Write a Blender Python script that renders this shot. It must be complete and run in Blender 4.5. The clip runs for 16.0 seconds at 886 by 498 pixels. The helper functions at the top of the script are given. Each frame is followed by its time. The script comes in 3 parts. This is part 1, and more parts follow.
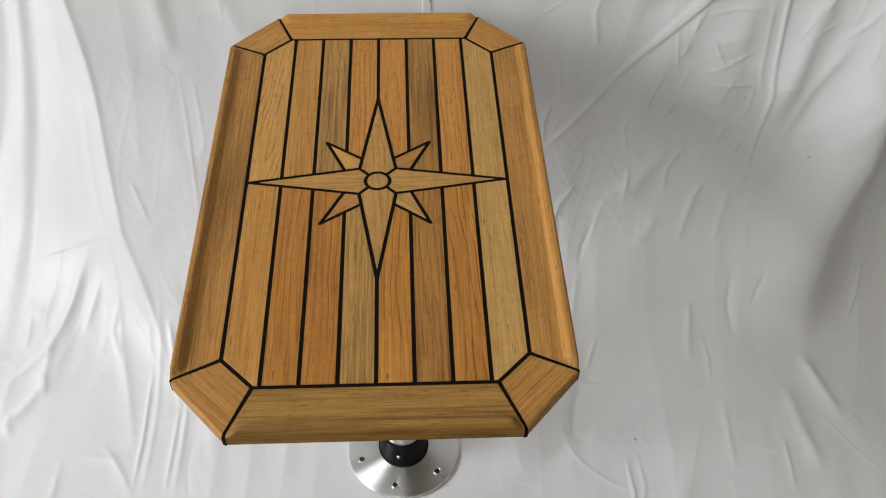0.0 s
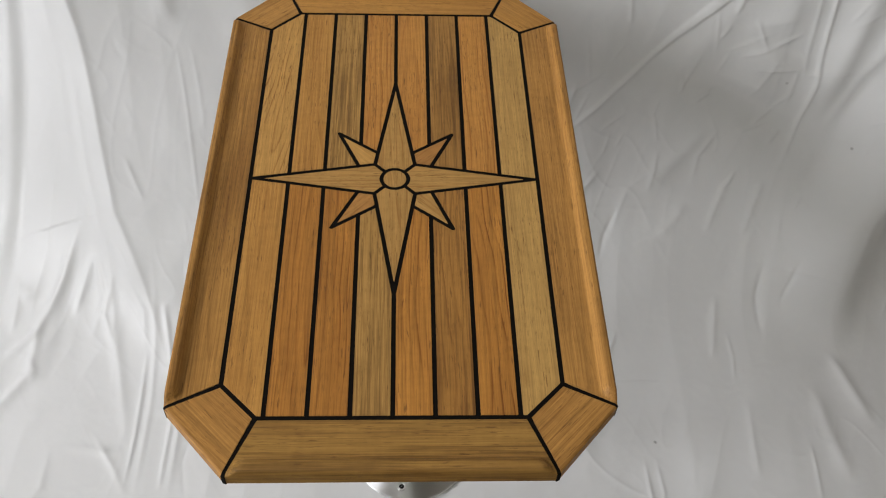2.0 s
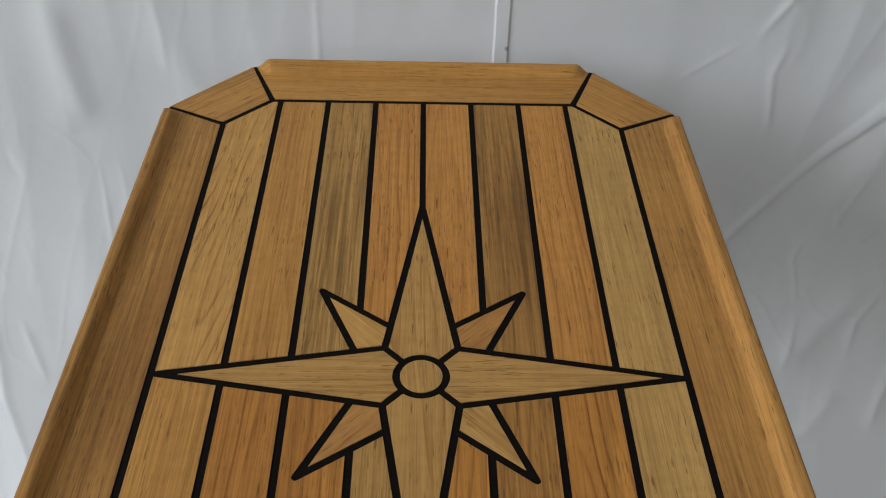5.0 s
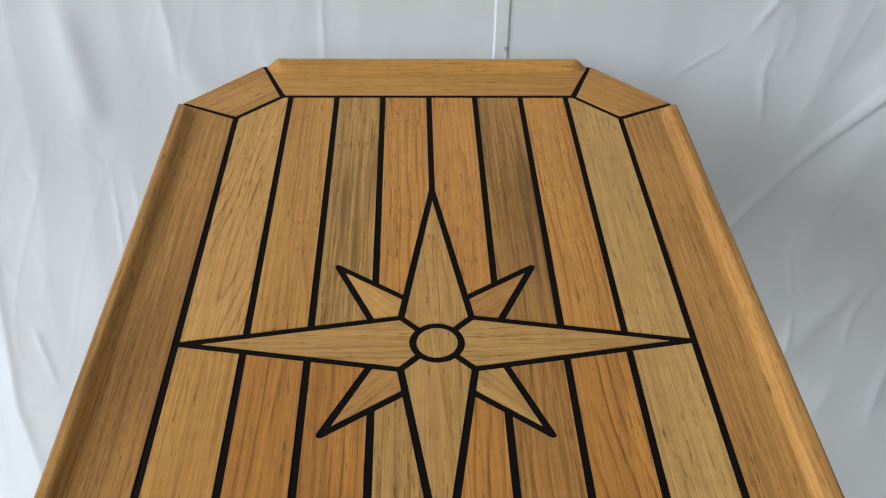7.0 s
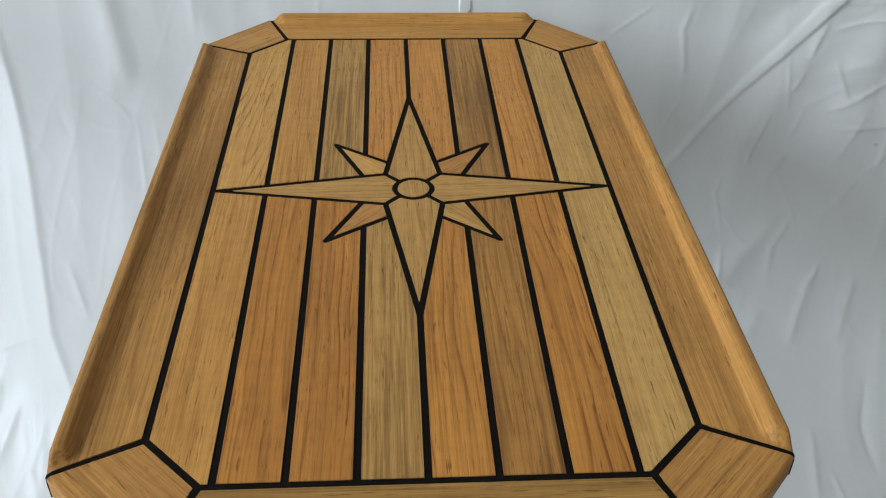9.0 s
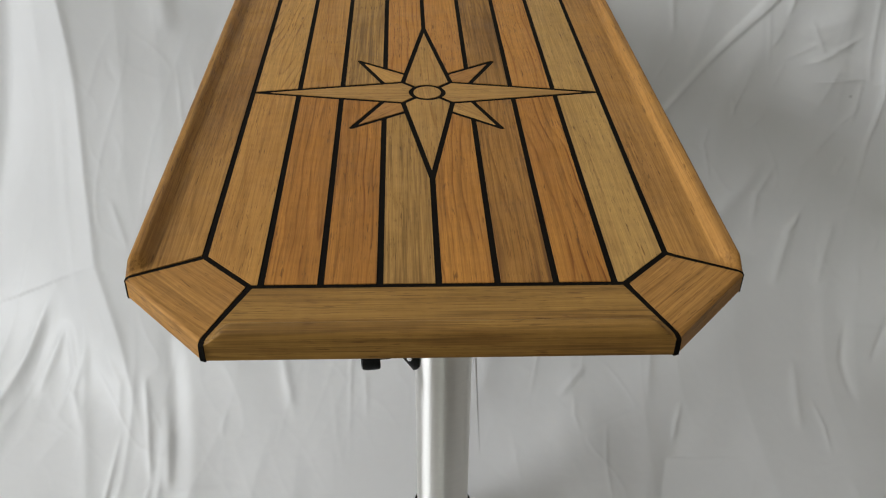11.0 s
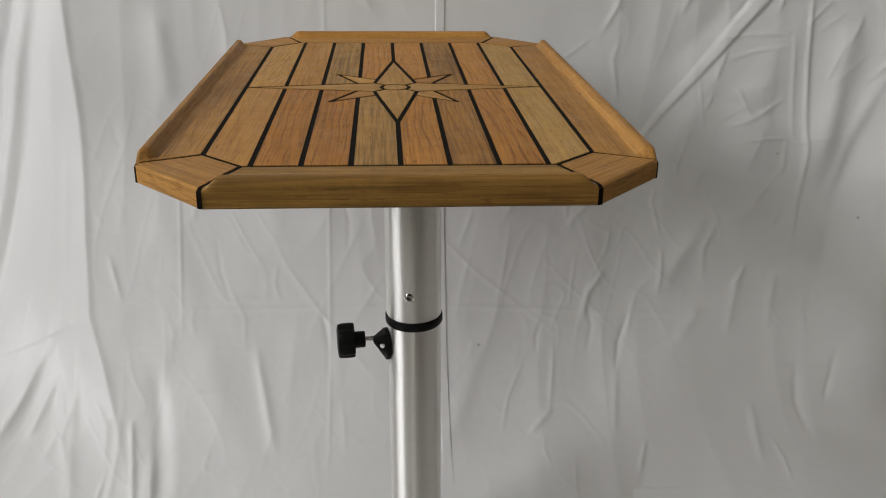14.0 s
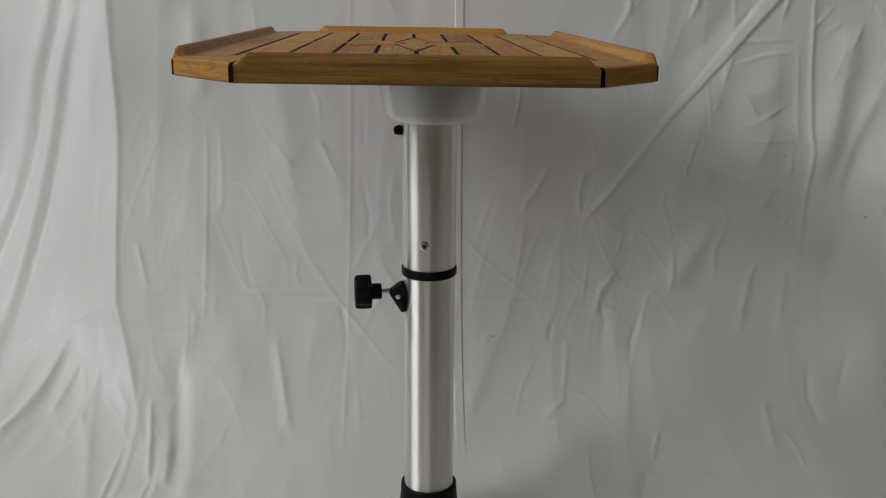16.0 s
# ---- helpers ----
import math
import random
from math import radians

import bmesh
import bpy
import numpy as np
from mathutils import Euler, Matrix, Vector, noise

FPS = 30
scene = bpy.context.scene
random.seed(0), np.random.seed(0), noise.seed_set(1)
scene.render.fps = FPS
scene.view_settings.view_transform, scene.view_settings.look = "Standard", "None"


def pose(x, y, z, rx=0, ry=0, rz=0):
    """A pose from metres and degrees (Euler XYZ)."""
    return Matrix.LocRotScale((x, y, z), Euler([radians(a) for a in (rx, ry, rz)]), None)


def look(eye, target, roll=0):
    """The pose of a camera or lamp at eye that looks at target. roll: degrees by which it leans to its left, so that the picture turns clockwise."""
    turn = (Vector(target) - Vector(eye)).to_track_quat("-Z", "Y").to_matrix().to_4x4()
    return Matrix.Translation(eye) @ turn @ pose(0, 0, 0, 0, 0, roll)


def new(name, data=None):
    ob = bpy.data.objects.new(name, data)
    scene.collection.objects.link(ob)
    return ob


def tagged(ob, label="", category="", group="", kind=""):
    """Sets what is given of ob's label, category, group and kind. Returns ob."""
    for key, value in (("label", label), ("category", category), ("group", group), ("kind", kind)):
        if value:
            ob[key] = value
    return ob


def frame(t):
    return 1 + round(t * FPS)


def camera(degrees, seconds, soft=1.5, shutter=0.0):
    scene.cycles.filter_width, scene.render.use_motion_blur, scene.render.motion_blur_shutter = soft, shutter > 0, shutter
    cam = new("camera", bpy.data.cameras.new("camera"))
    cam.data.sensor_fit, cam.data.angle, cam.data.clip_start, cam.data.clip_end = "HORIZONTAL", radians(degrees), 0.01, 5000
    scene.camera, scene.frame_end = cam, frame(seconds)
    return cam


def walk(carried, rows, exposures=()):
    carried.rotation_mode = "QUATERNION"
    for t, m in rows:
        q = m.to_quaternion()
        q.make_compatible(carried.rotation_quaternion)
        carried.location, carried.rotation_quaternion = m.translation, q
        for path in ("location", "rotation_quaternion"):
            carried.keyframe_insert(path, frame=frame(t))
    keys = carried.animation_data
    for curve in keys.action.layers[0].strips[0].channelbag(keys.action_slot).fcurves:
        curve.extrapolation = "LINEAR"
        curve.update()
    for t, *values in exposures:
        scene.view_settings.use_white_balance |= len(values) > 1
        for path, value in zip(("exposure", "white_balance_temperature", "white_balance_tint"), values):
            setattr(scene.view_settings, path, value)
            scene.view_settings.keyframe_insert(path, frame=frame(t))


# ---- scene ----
cam = camera(50.1, 16.0, soft=1.1)
PATH = [
    (0, (0.034, -0.924, 1.503), (0.115, 0.434, 0.037), 1.4),
    (0.5, (0.027, -0.883, 1.479), (0.12, 0.467, 0.006), 1.8),
    (1, (0.012, -0.839, 1.458), (0.128, 0.491, -0.031), 2.4),
    (1.5, (0.02, -0.785, 1.438), (0.119, 0.511, -0.082), 2.3),
    (2, (0.009, -0.795, 1.468), (0.095, 0.48, -0.07), 3.1),
    (2.5, (0.004, -0.822, 1.495), (0.078, 0.467, -0.032), 3.2),
    (3, (-0.001, -0.829, 1.507), (0.071, 0.5, 0.014), 3.1),
    (3.5, (0.01, -0.734, 1.452), (0.067, 0.664, 0.023), 2.4),
    (4, (0.002, -0.567, 1.291), (0.054, 0.917, -0.05), 2.2),
    (4.2, (0.0, -0.513, 1.231), (0.047, 0.976, -0.104), 2.1),
    (6.3, (-0.008, -0.369, 1.064), (0.057, 1.177, -0.203), 1.5),
    (6.5, (-0.012, -0.393, 1.07), (0.054, 1.157, -0.192), 1.4),
    (7, (-0.017, -0.449, 1.087), (0.05, 1.101, -0.175), 1.3),
    (7.5, (-0.022, -0.497, 1.095), (0.046, 1.056, -0.164), 1.3),
    (8, (-0.015, -0.567, 1.106), (0.067, 0.996, -0.139), 1.6),
    (8.5, (-0.021, -0.622, 1.101), (0.081, 0.978, -0.095), 1.5),
    (9, (-0.019, -0.701, 1.078), (0.087, 0.922, -0.086), 1.2),
    (9.5, (-0.01, -0.761, 1.064), (0.078, 0.853, -0.114), 1.5),
    (10, (-0.03, -0.777, 1.072), (0.052, 0.832, -0.112), 1.3),
    (10.2, (-0.025, -0.812, 1.06), (0.057, 0.805, -0.114), 1.2),
    (12.3, (-0.036, -0.893, 1.025), (0.068, 0.786, -0.057), 1.7),
    (12.5, (-0.043, -0.872, 1.011), (0.071, 0.803, -0.076), 1.7),
    (13, (-0.031, -0.939, 0.964), (0.079, 0.797, -0.023), 1.1),
    (13.5, (-0.02, -1.041, 0.903), (0.1, 0.784, 0.093), 0.9),
    (14, (-0.014, -1.104, 0.867), (0.107, 0.755, 0.141), 0.6),
    (14.5, (-0.027, -1.121, 0.838), (0.096, 0.767, 0.188), 0.9),
    (15, (-0.02, -1.16, 0.791), (0.099, 0.73, 0.149), 1.2),
    (15.5, (-0.01, -1.194, 0.748), (0.082, 0.71, 0.145), 1.0),
    (16, (-0.009, -1.21, 0.696), (0.068, 0.722, 0.183), 1.0),
]
# seconds, stops, white balance
EXPOSURES = [(0.0, -0.34, 6820, 15), (1.5, -0.35, 6850, 15), (2.5, -0.65, 6850, 15), (3.0, -0.65, 6800, 14), (3.5, -0.82, 6600, 14), (4.0, -0.92, 6500, 13),
             (6.5, -0.22, 6200, 12), (8.0, -0.28, 6150, 10), (9.0, -0.32, 6150, 8), (9.5, -0.46, 6250, 12), (10.0, -0.55, 6450, 12), (12.5, -0.66, 7000, 14),
             (13.0, -0.64, 7000, 15), (13.5, -0.6, 7000, 15), (14.0, -0.80, 7000, 15), (14.5, -1.00, 7000, 15), (16.0, -1.17, 6950, 14)]
walk(cam, [(t, look(eye, target, roll)) for t, eye, target, roll in PATH], EXPOSURES)

from mathutils import geometry

# ---- light: one window on the left, a dim room behind the camera ----
world = bpy.data.worlds.new("daylight")
scene.world = world
world.use_nodes = True
wn = world.node_tree
sky = wn.nodes.new("ShaderNodeTexSky")
sky.sky_type, sky.sun_disc = "NISHITA", False
sky.sun_elevation, sky.sun_rotation = radians(40), radians(200)
wn.links.new(sky.outputs["Color"], wn.nodes["Background"].inputs["Color"])
wn.nodes["Background"].inputs["Strength"].default_value = 0.10

WIN_Y, WIN_Z, WIN_W, WIN_H, WALL_X = -1.10, 2.25, 2.1, 1.6, -2.9
lamp = bpy.data.lights.new("window_light", "AREA")
lamp.shape, lamp.size, lamp.size_y = "RECTANGLE", WIN_W, WIN_H
lamp.energy, lamp.color = 158.0, (0.888, 0.952, 1.0)
new("window_light", lamp).matrix_basis = look((WALL_X - 0.05, WIN_Y, WIN_Z), (WALL_X + 1.0, WIN_Y, WIN_Z))

# fill lamp added in the wall behind the camera, unseen, for greenish ambient light
SOUTH_X, SOUTH_Y, SOUTH_Z, SOUTH_W, SOUTH_H = -0.6, -3.2, 2.2, 1.3, 1.2
fill = bpy.data.lights.new("south_fill_light", "AREA")
fill.shape, fill.size, fill.size_y = "RECTANGLE", SOUTH_W, SOUTH_H
fill.energy, fill.color = 13.0, (0.84, 1.0, 0.90)
new("south_fill_light", fill).matrix_basis = look((SOUTH_X, SOUTH_Y - 0.05, SOUTH_Z), (SOUTH_X, SOUTH_Y + 1.0, SOUTH_Z))


# ---- materials ----
def material(name, rough=0.5, metal=0.0):
    m = bpy.data.materials.new(name)
    m.use_nodes = True
    b = m.node_tree.nodes["Principled BSDF"]
    b.inputs["Roughness"].default_value, b.inputs["Metallic"].default_value = rough, metal
    return m, m.node_tree, b


def nodes(nt, kind, **values):
    n = nt.nodes.new("ShaderNode" + kind)
    for key, v in values.items():
        if key in n.inputs:
            n.inputs[key].default_value = v
    return n


def ramp(nt, fac, stops):
    r = nt.nodes.new("ShaderNodeValToRGB")
    while len(r.color_ramp.elements) < len(stops):
        r.color_ramp.elements.new(0.5)
    for e, (p, c) in zip(r.color_ramp.elements, stops):
        e.position, e.color = p, (*c, 1) if len(c) == 3 else c
    nt.links.new(fac, r.inputs["Fac"])
    return r.outputs["Color"]


def mix(nt, a, b, fac, how="MIX"):
    n = nt.nodes.new("ShaderNodeMix")
    n.data_type, n.blend_type = "RGBA", how
    for sock, v in ((n.inputs[6], a), (n.inputs[7], b), (n.inputs[0], fac)):
        if isinstance(v, bpy.types.NodeSocket):
            nt.links.new(v, sock)
        else:
            sock.default_value = (*v, 1) if isinstance(v, tuple) else v
    return n.outputs[2]


def stretched(nt, source, sx, sy, sz):
    n = nt.nodes.new("ShaderNodeMapping")
    n.inputs["Scale"].default_value = (sx, sy, sz)
    nt.links.new(source, n.inputs["Vector"])
    return n.outputs["Vector"]


def noise_at(nt, vec, scale, detail=3.0, rough=0.55, distort=0.0):
    n = nodes(nt, "TexNoise", Scale=scale, Detail=detail, Roughness=rough, Distortion=distort)
    nt.links.new(vec, n.inputs["Vector"])
    return n.outputs["Fac"]


def bump(nt, b, height, strength, distance):
    n = nodes(nt, "Bump", Strength=strength, Distance=distance)
    nt.links.new(height, n.inputs["Height"])
    nt.links.new(n.outputs["Normal"], b.inputs["Normal"])


def teak(name, light, dark, streak, lines=0.5, patch=0.55, slant=None):
    """Oiled teak, grain along local Y: growth lines, fine pores, slow changes of tone and darker mineral streaks."""
    light, dark = (tuple(1.02 * c for c in tone) for tone in (light, dark))
    m, nt, b = material(name, 0.42)
    co = nt.nodes.new("ShaderNodeTexCoord").outputs["Object"]
    info = nt.nodes.new("ShaderNodeObjectInfo")
    mul = nt.nodes.new("ShaderNodeVectorMath")
    mul.operation = "SCALE"
    mul.inputs[0].default_value = (7.3, 23.1, 11.7)
    nt.links.new(info.outputs["Random"], mul.inputs["Scale"])
    add = nt.nodes.new("ShaderNodeVectorMath")
    nt.links.new(co, add.inputs[0])
    nt.links.new(mul.outputs[0], add.inputs[1])
    v = add.outputs[0]

    def calc(op, *args):
        n = nt.nodes.new("ShaderNodeMath")
        n.operation = op
        for sock, a in zip(n.inputs, args):
            if isinstance(a, bpy.types.NodeSocket):
                nt.links.new(a, sock)
            else:
                sock.default_value = a
        return n.outputs[0]

    def grey(low, high, vec, a, c):
        return ramp(nt, vec, [(a, (low,) * 3), (c, (high,) * 3)])

    # growth rings: cut flat near the heart they run to long arches, cut farther out to nearly straight lines
    split = nt.nodes.new("ShaderNodeSeparateXYZ")
    nt.links.new(co, split.inputs[0])
    rnd = info.outputs["Random"]
    other = calc("FRACT", calc("MULTIPLY", rnd, 37.7))
    lean = calc("MULTIPLY", calc("SUBTRACT", other, 0.5), 0.10) if slant is None else slant
    bend = noise_at(nt, stretched(nt, v, 9, 4.0, 9), 1.0, 2)
    ripple = noise_at(nt, stretched(nt, v, 40, 15, 40), 1.0, 2)
    gx_ = calc("ADD", calc("SUBTRACT", split.outputs[0], calc("MULTIPLY", calc("SUBTRACT", rnd, 0.5), 0.10)), calc("MULTIPLY", bend, 0.026))
    gx_ = calc("ADD", gx_, calc("MULTIPLY", ripple, 0.0020))
    gy_ = calc("MULTIPLY", calc("SUBTRACT", split.outputs[1], calc("MULTIPLY", calc("SUBTRACT", other, 0.5), 0.34)), 0.055)
    gx_ = calc("ADD", gx_, calc("MULTIPLY", split.outputs[1], lean))
    ring = calc("SQRT", calc("ADD", calc("MULTIPLY", gx_, gx_), calc("MULTIPLY", gy_, gy_)))
    ring = calc("ADD", ring, calc("MULTIPLY", noise_at(nt, stretched(nt, v, 30, 0.8, 30), 1.0, 2), 0.020))
    step = calc("FRACT", calc("DIVIDE", ring, 0.0074))
    line = ramp(nt, step, [(0.0, (0.10,) * 3), (0.16, (0.0,) * 3), (0.70, (0.14,) * 3), (0.92, (1, 1, 1)), (0.97, (0.7,) * 3), (1.0, (0.10,) * 3)])
    broken = grey(0.15, 1.0, noise_at(nt, stretched(nt, v, 70, 9, 70), 1.0, 3), 0.38, 0.62)
    col = mix(nt, light, tuple(0.72 * l + 0.28 * d for l, d in zip(light, dark)), noise_at(nt, stretched(nt, v, 240, 2.0, 40), 1.0, 3, 0.6))
    # slow changes of tone along the board
    slow = grey(0.0, 1.0, noise_at(nt, stretched(nt, v, 34, 3.6, 34), 1.0, 4), 0.42, 0.68)
    col = mix(nt, col, mix(nt, col, dark, 0.6 * patch), slow)
    share = grey(lines * 0.45, min(1.0, lines * 0.95), other, 0.0, 1.0)
    ink = (0.74 * dark[0], 0.60 * dark[1], 0.48 * dark[2])
    col = mix(nt, col, ink, mix(nt, mix(nt, line, broken, 1.0, "MULTIPLY"), share, 1.0, "MULTIPLY"))
    # mineral streaks: narrow dark threads that crowd together in places
    brown = tuple(0.50 * d + 0.50 * k for d, k in zip(dark, (0.075, 0.043, 0.017)))
    crowd = grey(0.0, 1.0, noise_at(nt, stretched(nt, v, 48, 3.0, 48), 1.0, 3), 0.38, 0.60)
    thread = grey(0.0, 1.0, noise_at(nt, stretched(nt, v, 230, 5.5, 230), 1.0, 4, 0.62), 0.44, 0.60)
    col = mix(nt, col, brown, mix(nt, (0, 0, 0), mix(nt, crowd, thread, 1.0, "MULTIPLY"), streak))
    thin = grey(0.0, 1.0, noise_at(nt, stretched(nt, v, 420, 8.0, 420), 1.0, 3, 0.6), 0.52, 0.64)
    col = mix(nt, col, brown, mix(nt, (0, 0, 0), thin, 0.16 + 0.5 * streak))
    # pores: short dark dashes, few and many
    pores = grey(0.0, 1.0, noise_at(nt, stretched(nt, v, 800, 62, 800), 1.0, 2), 0.60, 0.67)
    some = grey(0.25, 1.0, noise_at(nt, stretched(nt, v, 22, 7, 22), 1.0, 2), 0.40, 0.60)
    col = mix(nt, col, (0.15, 0.07, 0.024), mix(nt, (0, 0, 0), mix(nt, pores, some, 1.0, "MULTIPLY"), 0.62))
    flecks = grey(0.0, 1.0, noise_at(nt, stretched(nt, v, 430, 34, 430), 1.0, 2), 0.67, 0.72)
    col = mix(nt, col, (0.12, 0.052, 0.018), mix(nt, (0, 0, 0), flecks, 0.66))
    # fibres, and the faint cross figure of sawn wood
    fine = noise_at(nt, stretched(nt, v, 1000, 13, 1000), 1.0, 3)
    col = mix(nt, col, ramp(nt, fine, [(0.25, (0.80, 0.79, 0.77)), (0.75, (1.17, 1.17, 1.17))]), 1.0, "MULTIPLY")
    figure = noise_at(nt, stretched(nt, v, 70, 110, 70), 1.0, 3)
    col = mix(nt, col, ramp(nt, figure, [(0.3, (0.94, 0.935, 0.93)), (0.7, (1.05, 1.05, 1.05))]), 1.0, "MULTIPLY")
    nt.links.new(col, b.inputs["Base Color"])
    nt.links.new(grey(0.42, 0.60, noise_at(nt, v, 35, 4), 0.3, 0.7), b.inputs["Roughness"])
    b.inputs["Specular IOR Level"].default_value = 0.17
    bump(nt, b, fine, 0.16, 0.0006)
    return m


GOLD = teak("teak_golden", (0.571, 0.288, 0.074), (0.312, 0.128, 0.028), 0.22, 0.45)
PALE = teak("teak_pale", (0.609, 0.335, 0.097), (0.327, 0.147, 0.037), 0.14, 0.95)
ORANGE = teak("teak_orange", (0.612, 0.288, 0.070), (0.335, 0.116, 0.024), 0.16, 1.0, 0.4)
SIENNA = teak("teak_sienna", (0.588, 0.262, 0.055), (0.245, 0.086, 0.018), 0.26, 1.0, 0.5)
RUSSET = teak("teak_russet", (0.535, 0.232, 0.048), (0.222, 0.078, 0.016), 0.35, 1.0, 0.6)
OLIVE = teak("teak_olive", (0.520, 0.290, 0.086), (0.235, 0.114, 0.032), 0.70, 0.45, 0.6)
UMBER = teak("teak_umber", (0.470, 0.240, 0.066), (0.180, 0.080, 0.020), 0.70, 0.5, 0.85)
BROWN = teak("teak_brown", (0.500, 0.242, 0.060), (0.195, 0.078, 0.019), 0.72, 0.8, 0.6)
OLIVE_STAR = teak("teak_star", (0.545, 0.312, 0.098), (0.350, 0.163, 0.042), 0.18, 0.7)
STAR = teak("teak_ray", (0.529, 0.261, 0.077), (0.311, 0.125, 0.032), 0.25, 0.7)
UMBER_EDGE = teak("teak_dark_border", (0.419, 0.232, 0.061), (0.188, 0.083, 0.021), 0.60, 0.5, 0.6)
SIDE = teak("teak_side_border", (0.500, 0.253, 0.067), (0.200, 0.083, 0.020), 0.52, 0.40, 0.85)
EDGE = teak("teak_border", (0.540, 0.274, 0.074), (0.285, 0.120, 0.030), 0.40, 0.45)

ARCHED = teak("teak_arched", (0.609, 0.335, 0.097), (0.300, 0.130, 0.034), 0.05, 1.0, 0.2, -0.16)
YELLOW = teak("teak_yellow", (0.590, 0.352, 0.114), (0.350, 0.180, 0.052), 0.24, 0.30, 0.4)

CAULK, nt, b = material("black_caulk", 0.75)
b.inputs["Specular IOR Level"].default_value = 0.08
nt.links.new(ramp(nt, noise_at(nt, nt.nodes.new("ShaderNodeTexCoord").outputs["Object"], 260, 3),
                  [(0.3, (0.0045, 0.0035, 0.0025)), (0.75, (0.008, 0.006, 0.0045))]), b.inputs["Base Color"])


def metal(name, colour, rough, along=(900, 900, 6), strength=0.012, turned_finish=0.0):
    m, nt, b = material(name, rough, 1.0)
    if turned_finish:
        # fine rings round the axis spread reflections up and down
        t = nt.nodes.new("ShaderNodeTangent")
        t.direction_type, t.axis = "RADIAL", "Z"
        nt.links.new(t.outputs["Tangent"], b.inputs["Tangent"])
        b.inputs["Anisotropic"].default_value, b.inputs["Anisotropic Rotation"].default_value = turned_finish, 0.25
    co = nt.nodes.new("ShaderNodeTexCoord").outputs["Object"]
    brush = noise_at(nt, stretched(nt, co, *along), 1.0, 3)
    nt.links.new(ramp(nt, brush, [(0.2, tuple(c * 0.97 for c in colour)), (0.8, colour)]), b.inputs["Base Color"])
    smear = noise_at(nt, co, 18, 4)
    nt.links.new(ramp(nt, smear, [(0.3, (rough * 0.99,) * 3), (0.75, (rough * 1.02,) * 3)]), b.inputs["Roughness"])
    bump(nt, b, brush, strength, 0.0004)
    return m


ALU = metal("anodised_aluminium", (0.90, 0.89, 0.86), 0.40, (20, 20, 300), 0.0, 1.0)
CAST = metal("turned_aluminium", (0.91, 0.91, 0.91), 0.44, (60, 60, 500), 0.02, 1.0)
STEEL = metal("stainless_steel", (0.72, 0.72, 0.72), 0.2)

RUBBER, nt, b = material("black_plastic", 0.48)
b.inputs["Specular IOR Level"].default_value = 0.12
nt.links.new(ramp(nt, noise_at(nt, nt.nodes.new("ShaderNodeTexCoord").outputs["Object"], 140, 4),
                  [(0.3, (0.004, 0.004, 0.004)), (0.7, (0.009, 0.009, 0.009))]), b.inputs["Base Color"])
# near-black colour that stands in for the shade inside screw recesses
RECESS_SHADE, nt, b = material("recess_shade", 0.8)
b.inputs["Base Color"].default_value = (0.01, 0.01, 0.01, 1)

CLOTH, nt, b = material("white_cotton", 0.46)
co = nt.nodes.new("ShaderNodeTexCoord").outputs["Object"]
big = noise_at(nt, co, 3.2, 4)
ccol = ramp(nt, big, [(0.3, (0.74, 0.74, 0.74)), (0.7, (0.79, 0.79, 0.795))])


def spot(nt, col, at, size, tint, amount):
    """A small stain in the cloth with a torn outline."""
    d = nt.nodes.new("ShaderNodeVectorMath")
    d.operation = "DISTANCE"
    d.inputs[1].default_value = at
    warp = nodes(nt, "TexNoise", Scale=90.0, Detail=2.0)
    nt.links.new(co, warp.inputs["Vector"])
    shift = nt.nodes.new("ShaderNodeVectorMath")
    shift.operation = "MULTIPLY_ADD"
    nt.links.new(warp.outputs["Color"], shift.inputs[0])
    shift.inputs[1].default_value = (size * 1.2,) * 3
    nt.links.new(co, shift.inputs[2])
    nt.links.new(shift.outputs[0], d.inputs[0])
    f = ramp(nt, d.outputs["Value"], [(size * 0.5, (amount,) * 3), (size, (0, 0, 0))])
    return mix(nt, col, tint, f)


nt.links.new(ccol, b.inputs["Base Color"])
b.inputs["Specular IOR Level"].default_value = 0.7
b.inputs["Sheen Weight"].default_value = 0.15
weave = noise_at(nt, stretched(nt, co, 700, 700, 700), 1.0, 2)
crumple = noise_at(nt, stretched(nt, co, 26, 26, 13), 1.0, 4, 0.55, 0.6)
both = nodes(nt, "Math")
both.operation = "MULTIPLY_ADD"
nt.links.new(crumple, both.inputs[0])
both.inputs[1].default_value = 6.0
nt.links.new(weave, both.inputs[2])
bump(nt, b, both.outputs[0], 0.10, 0.0007)
cloth_nt, cloth_b, cloth_col = nt, b, ccol

WALL, nt, b = material("wall_paint", 0.8)
nt.links.new(ramp(nt, noise_at(nt, nt.nodes.new("ShaderNodeTexCoord").outputs["Object"], 6, 5),
                  [(0.3, (0.27, 0.24, 0.20)), (0.7, (0.33, 0.295, 0.25))]), b.inputs["Base Color"])
CEIL, nt, b = material("ceiling_paint", 0.8)
nt.links.new(ramp(nt, noise_at(nt, nt.nodes.new("ShaderNodeTexCoord").outputs["Object"], 5, 5),
                  [(0.3, (0.70, 0.69, 0.65)), (0.7, (0.76, 0.75, 0.71))]), b.inputs["Base Color"])
FLOOR, nt, b = material("floor_screed", 0.6)
nt.links.new(ramp(nt, noise_at(nt, nt.nodes.new("ShaderNodeTexCoord").outputs["Object"], 9, 6),
                  [(0.3, (0.13, 0.11, 0.08)), (0.7, (0.17, 0.145, 0.11))]), b.inputs["Base Color"])


# ---- helpers of this scene ----
PLACE = {}


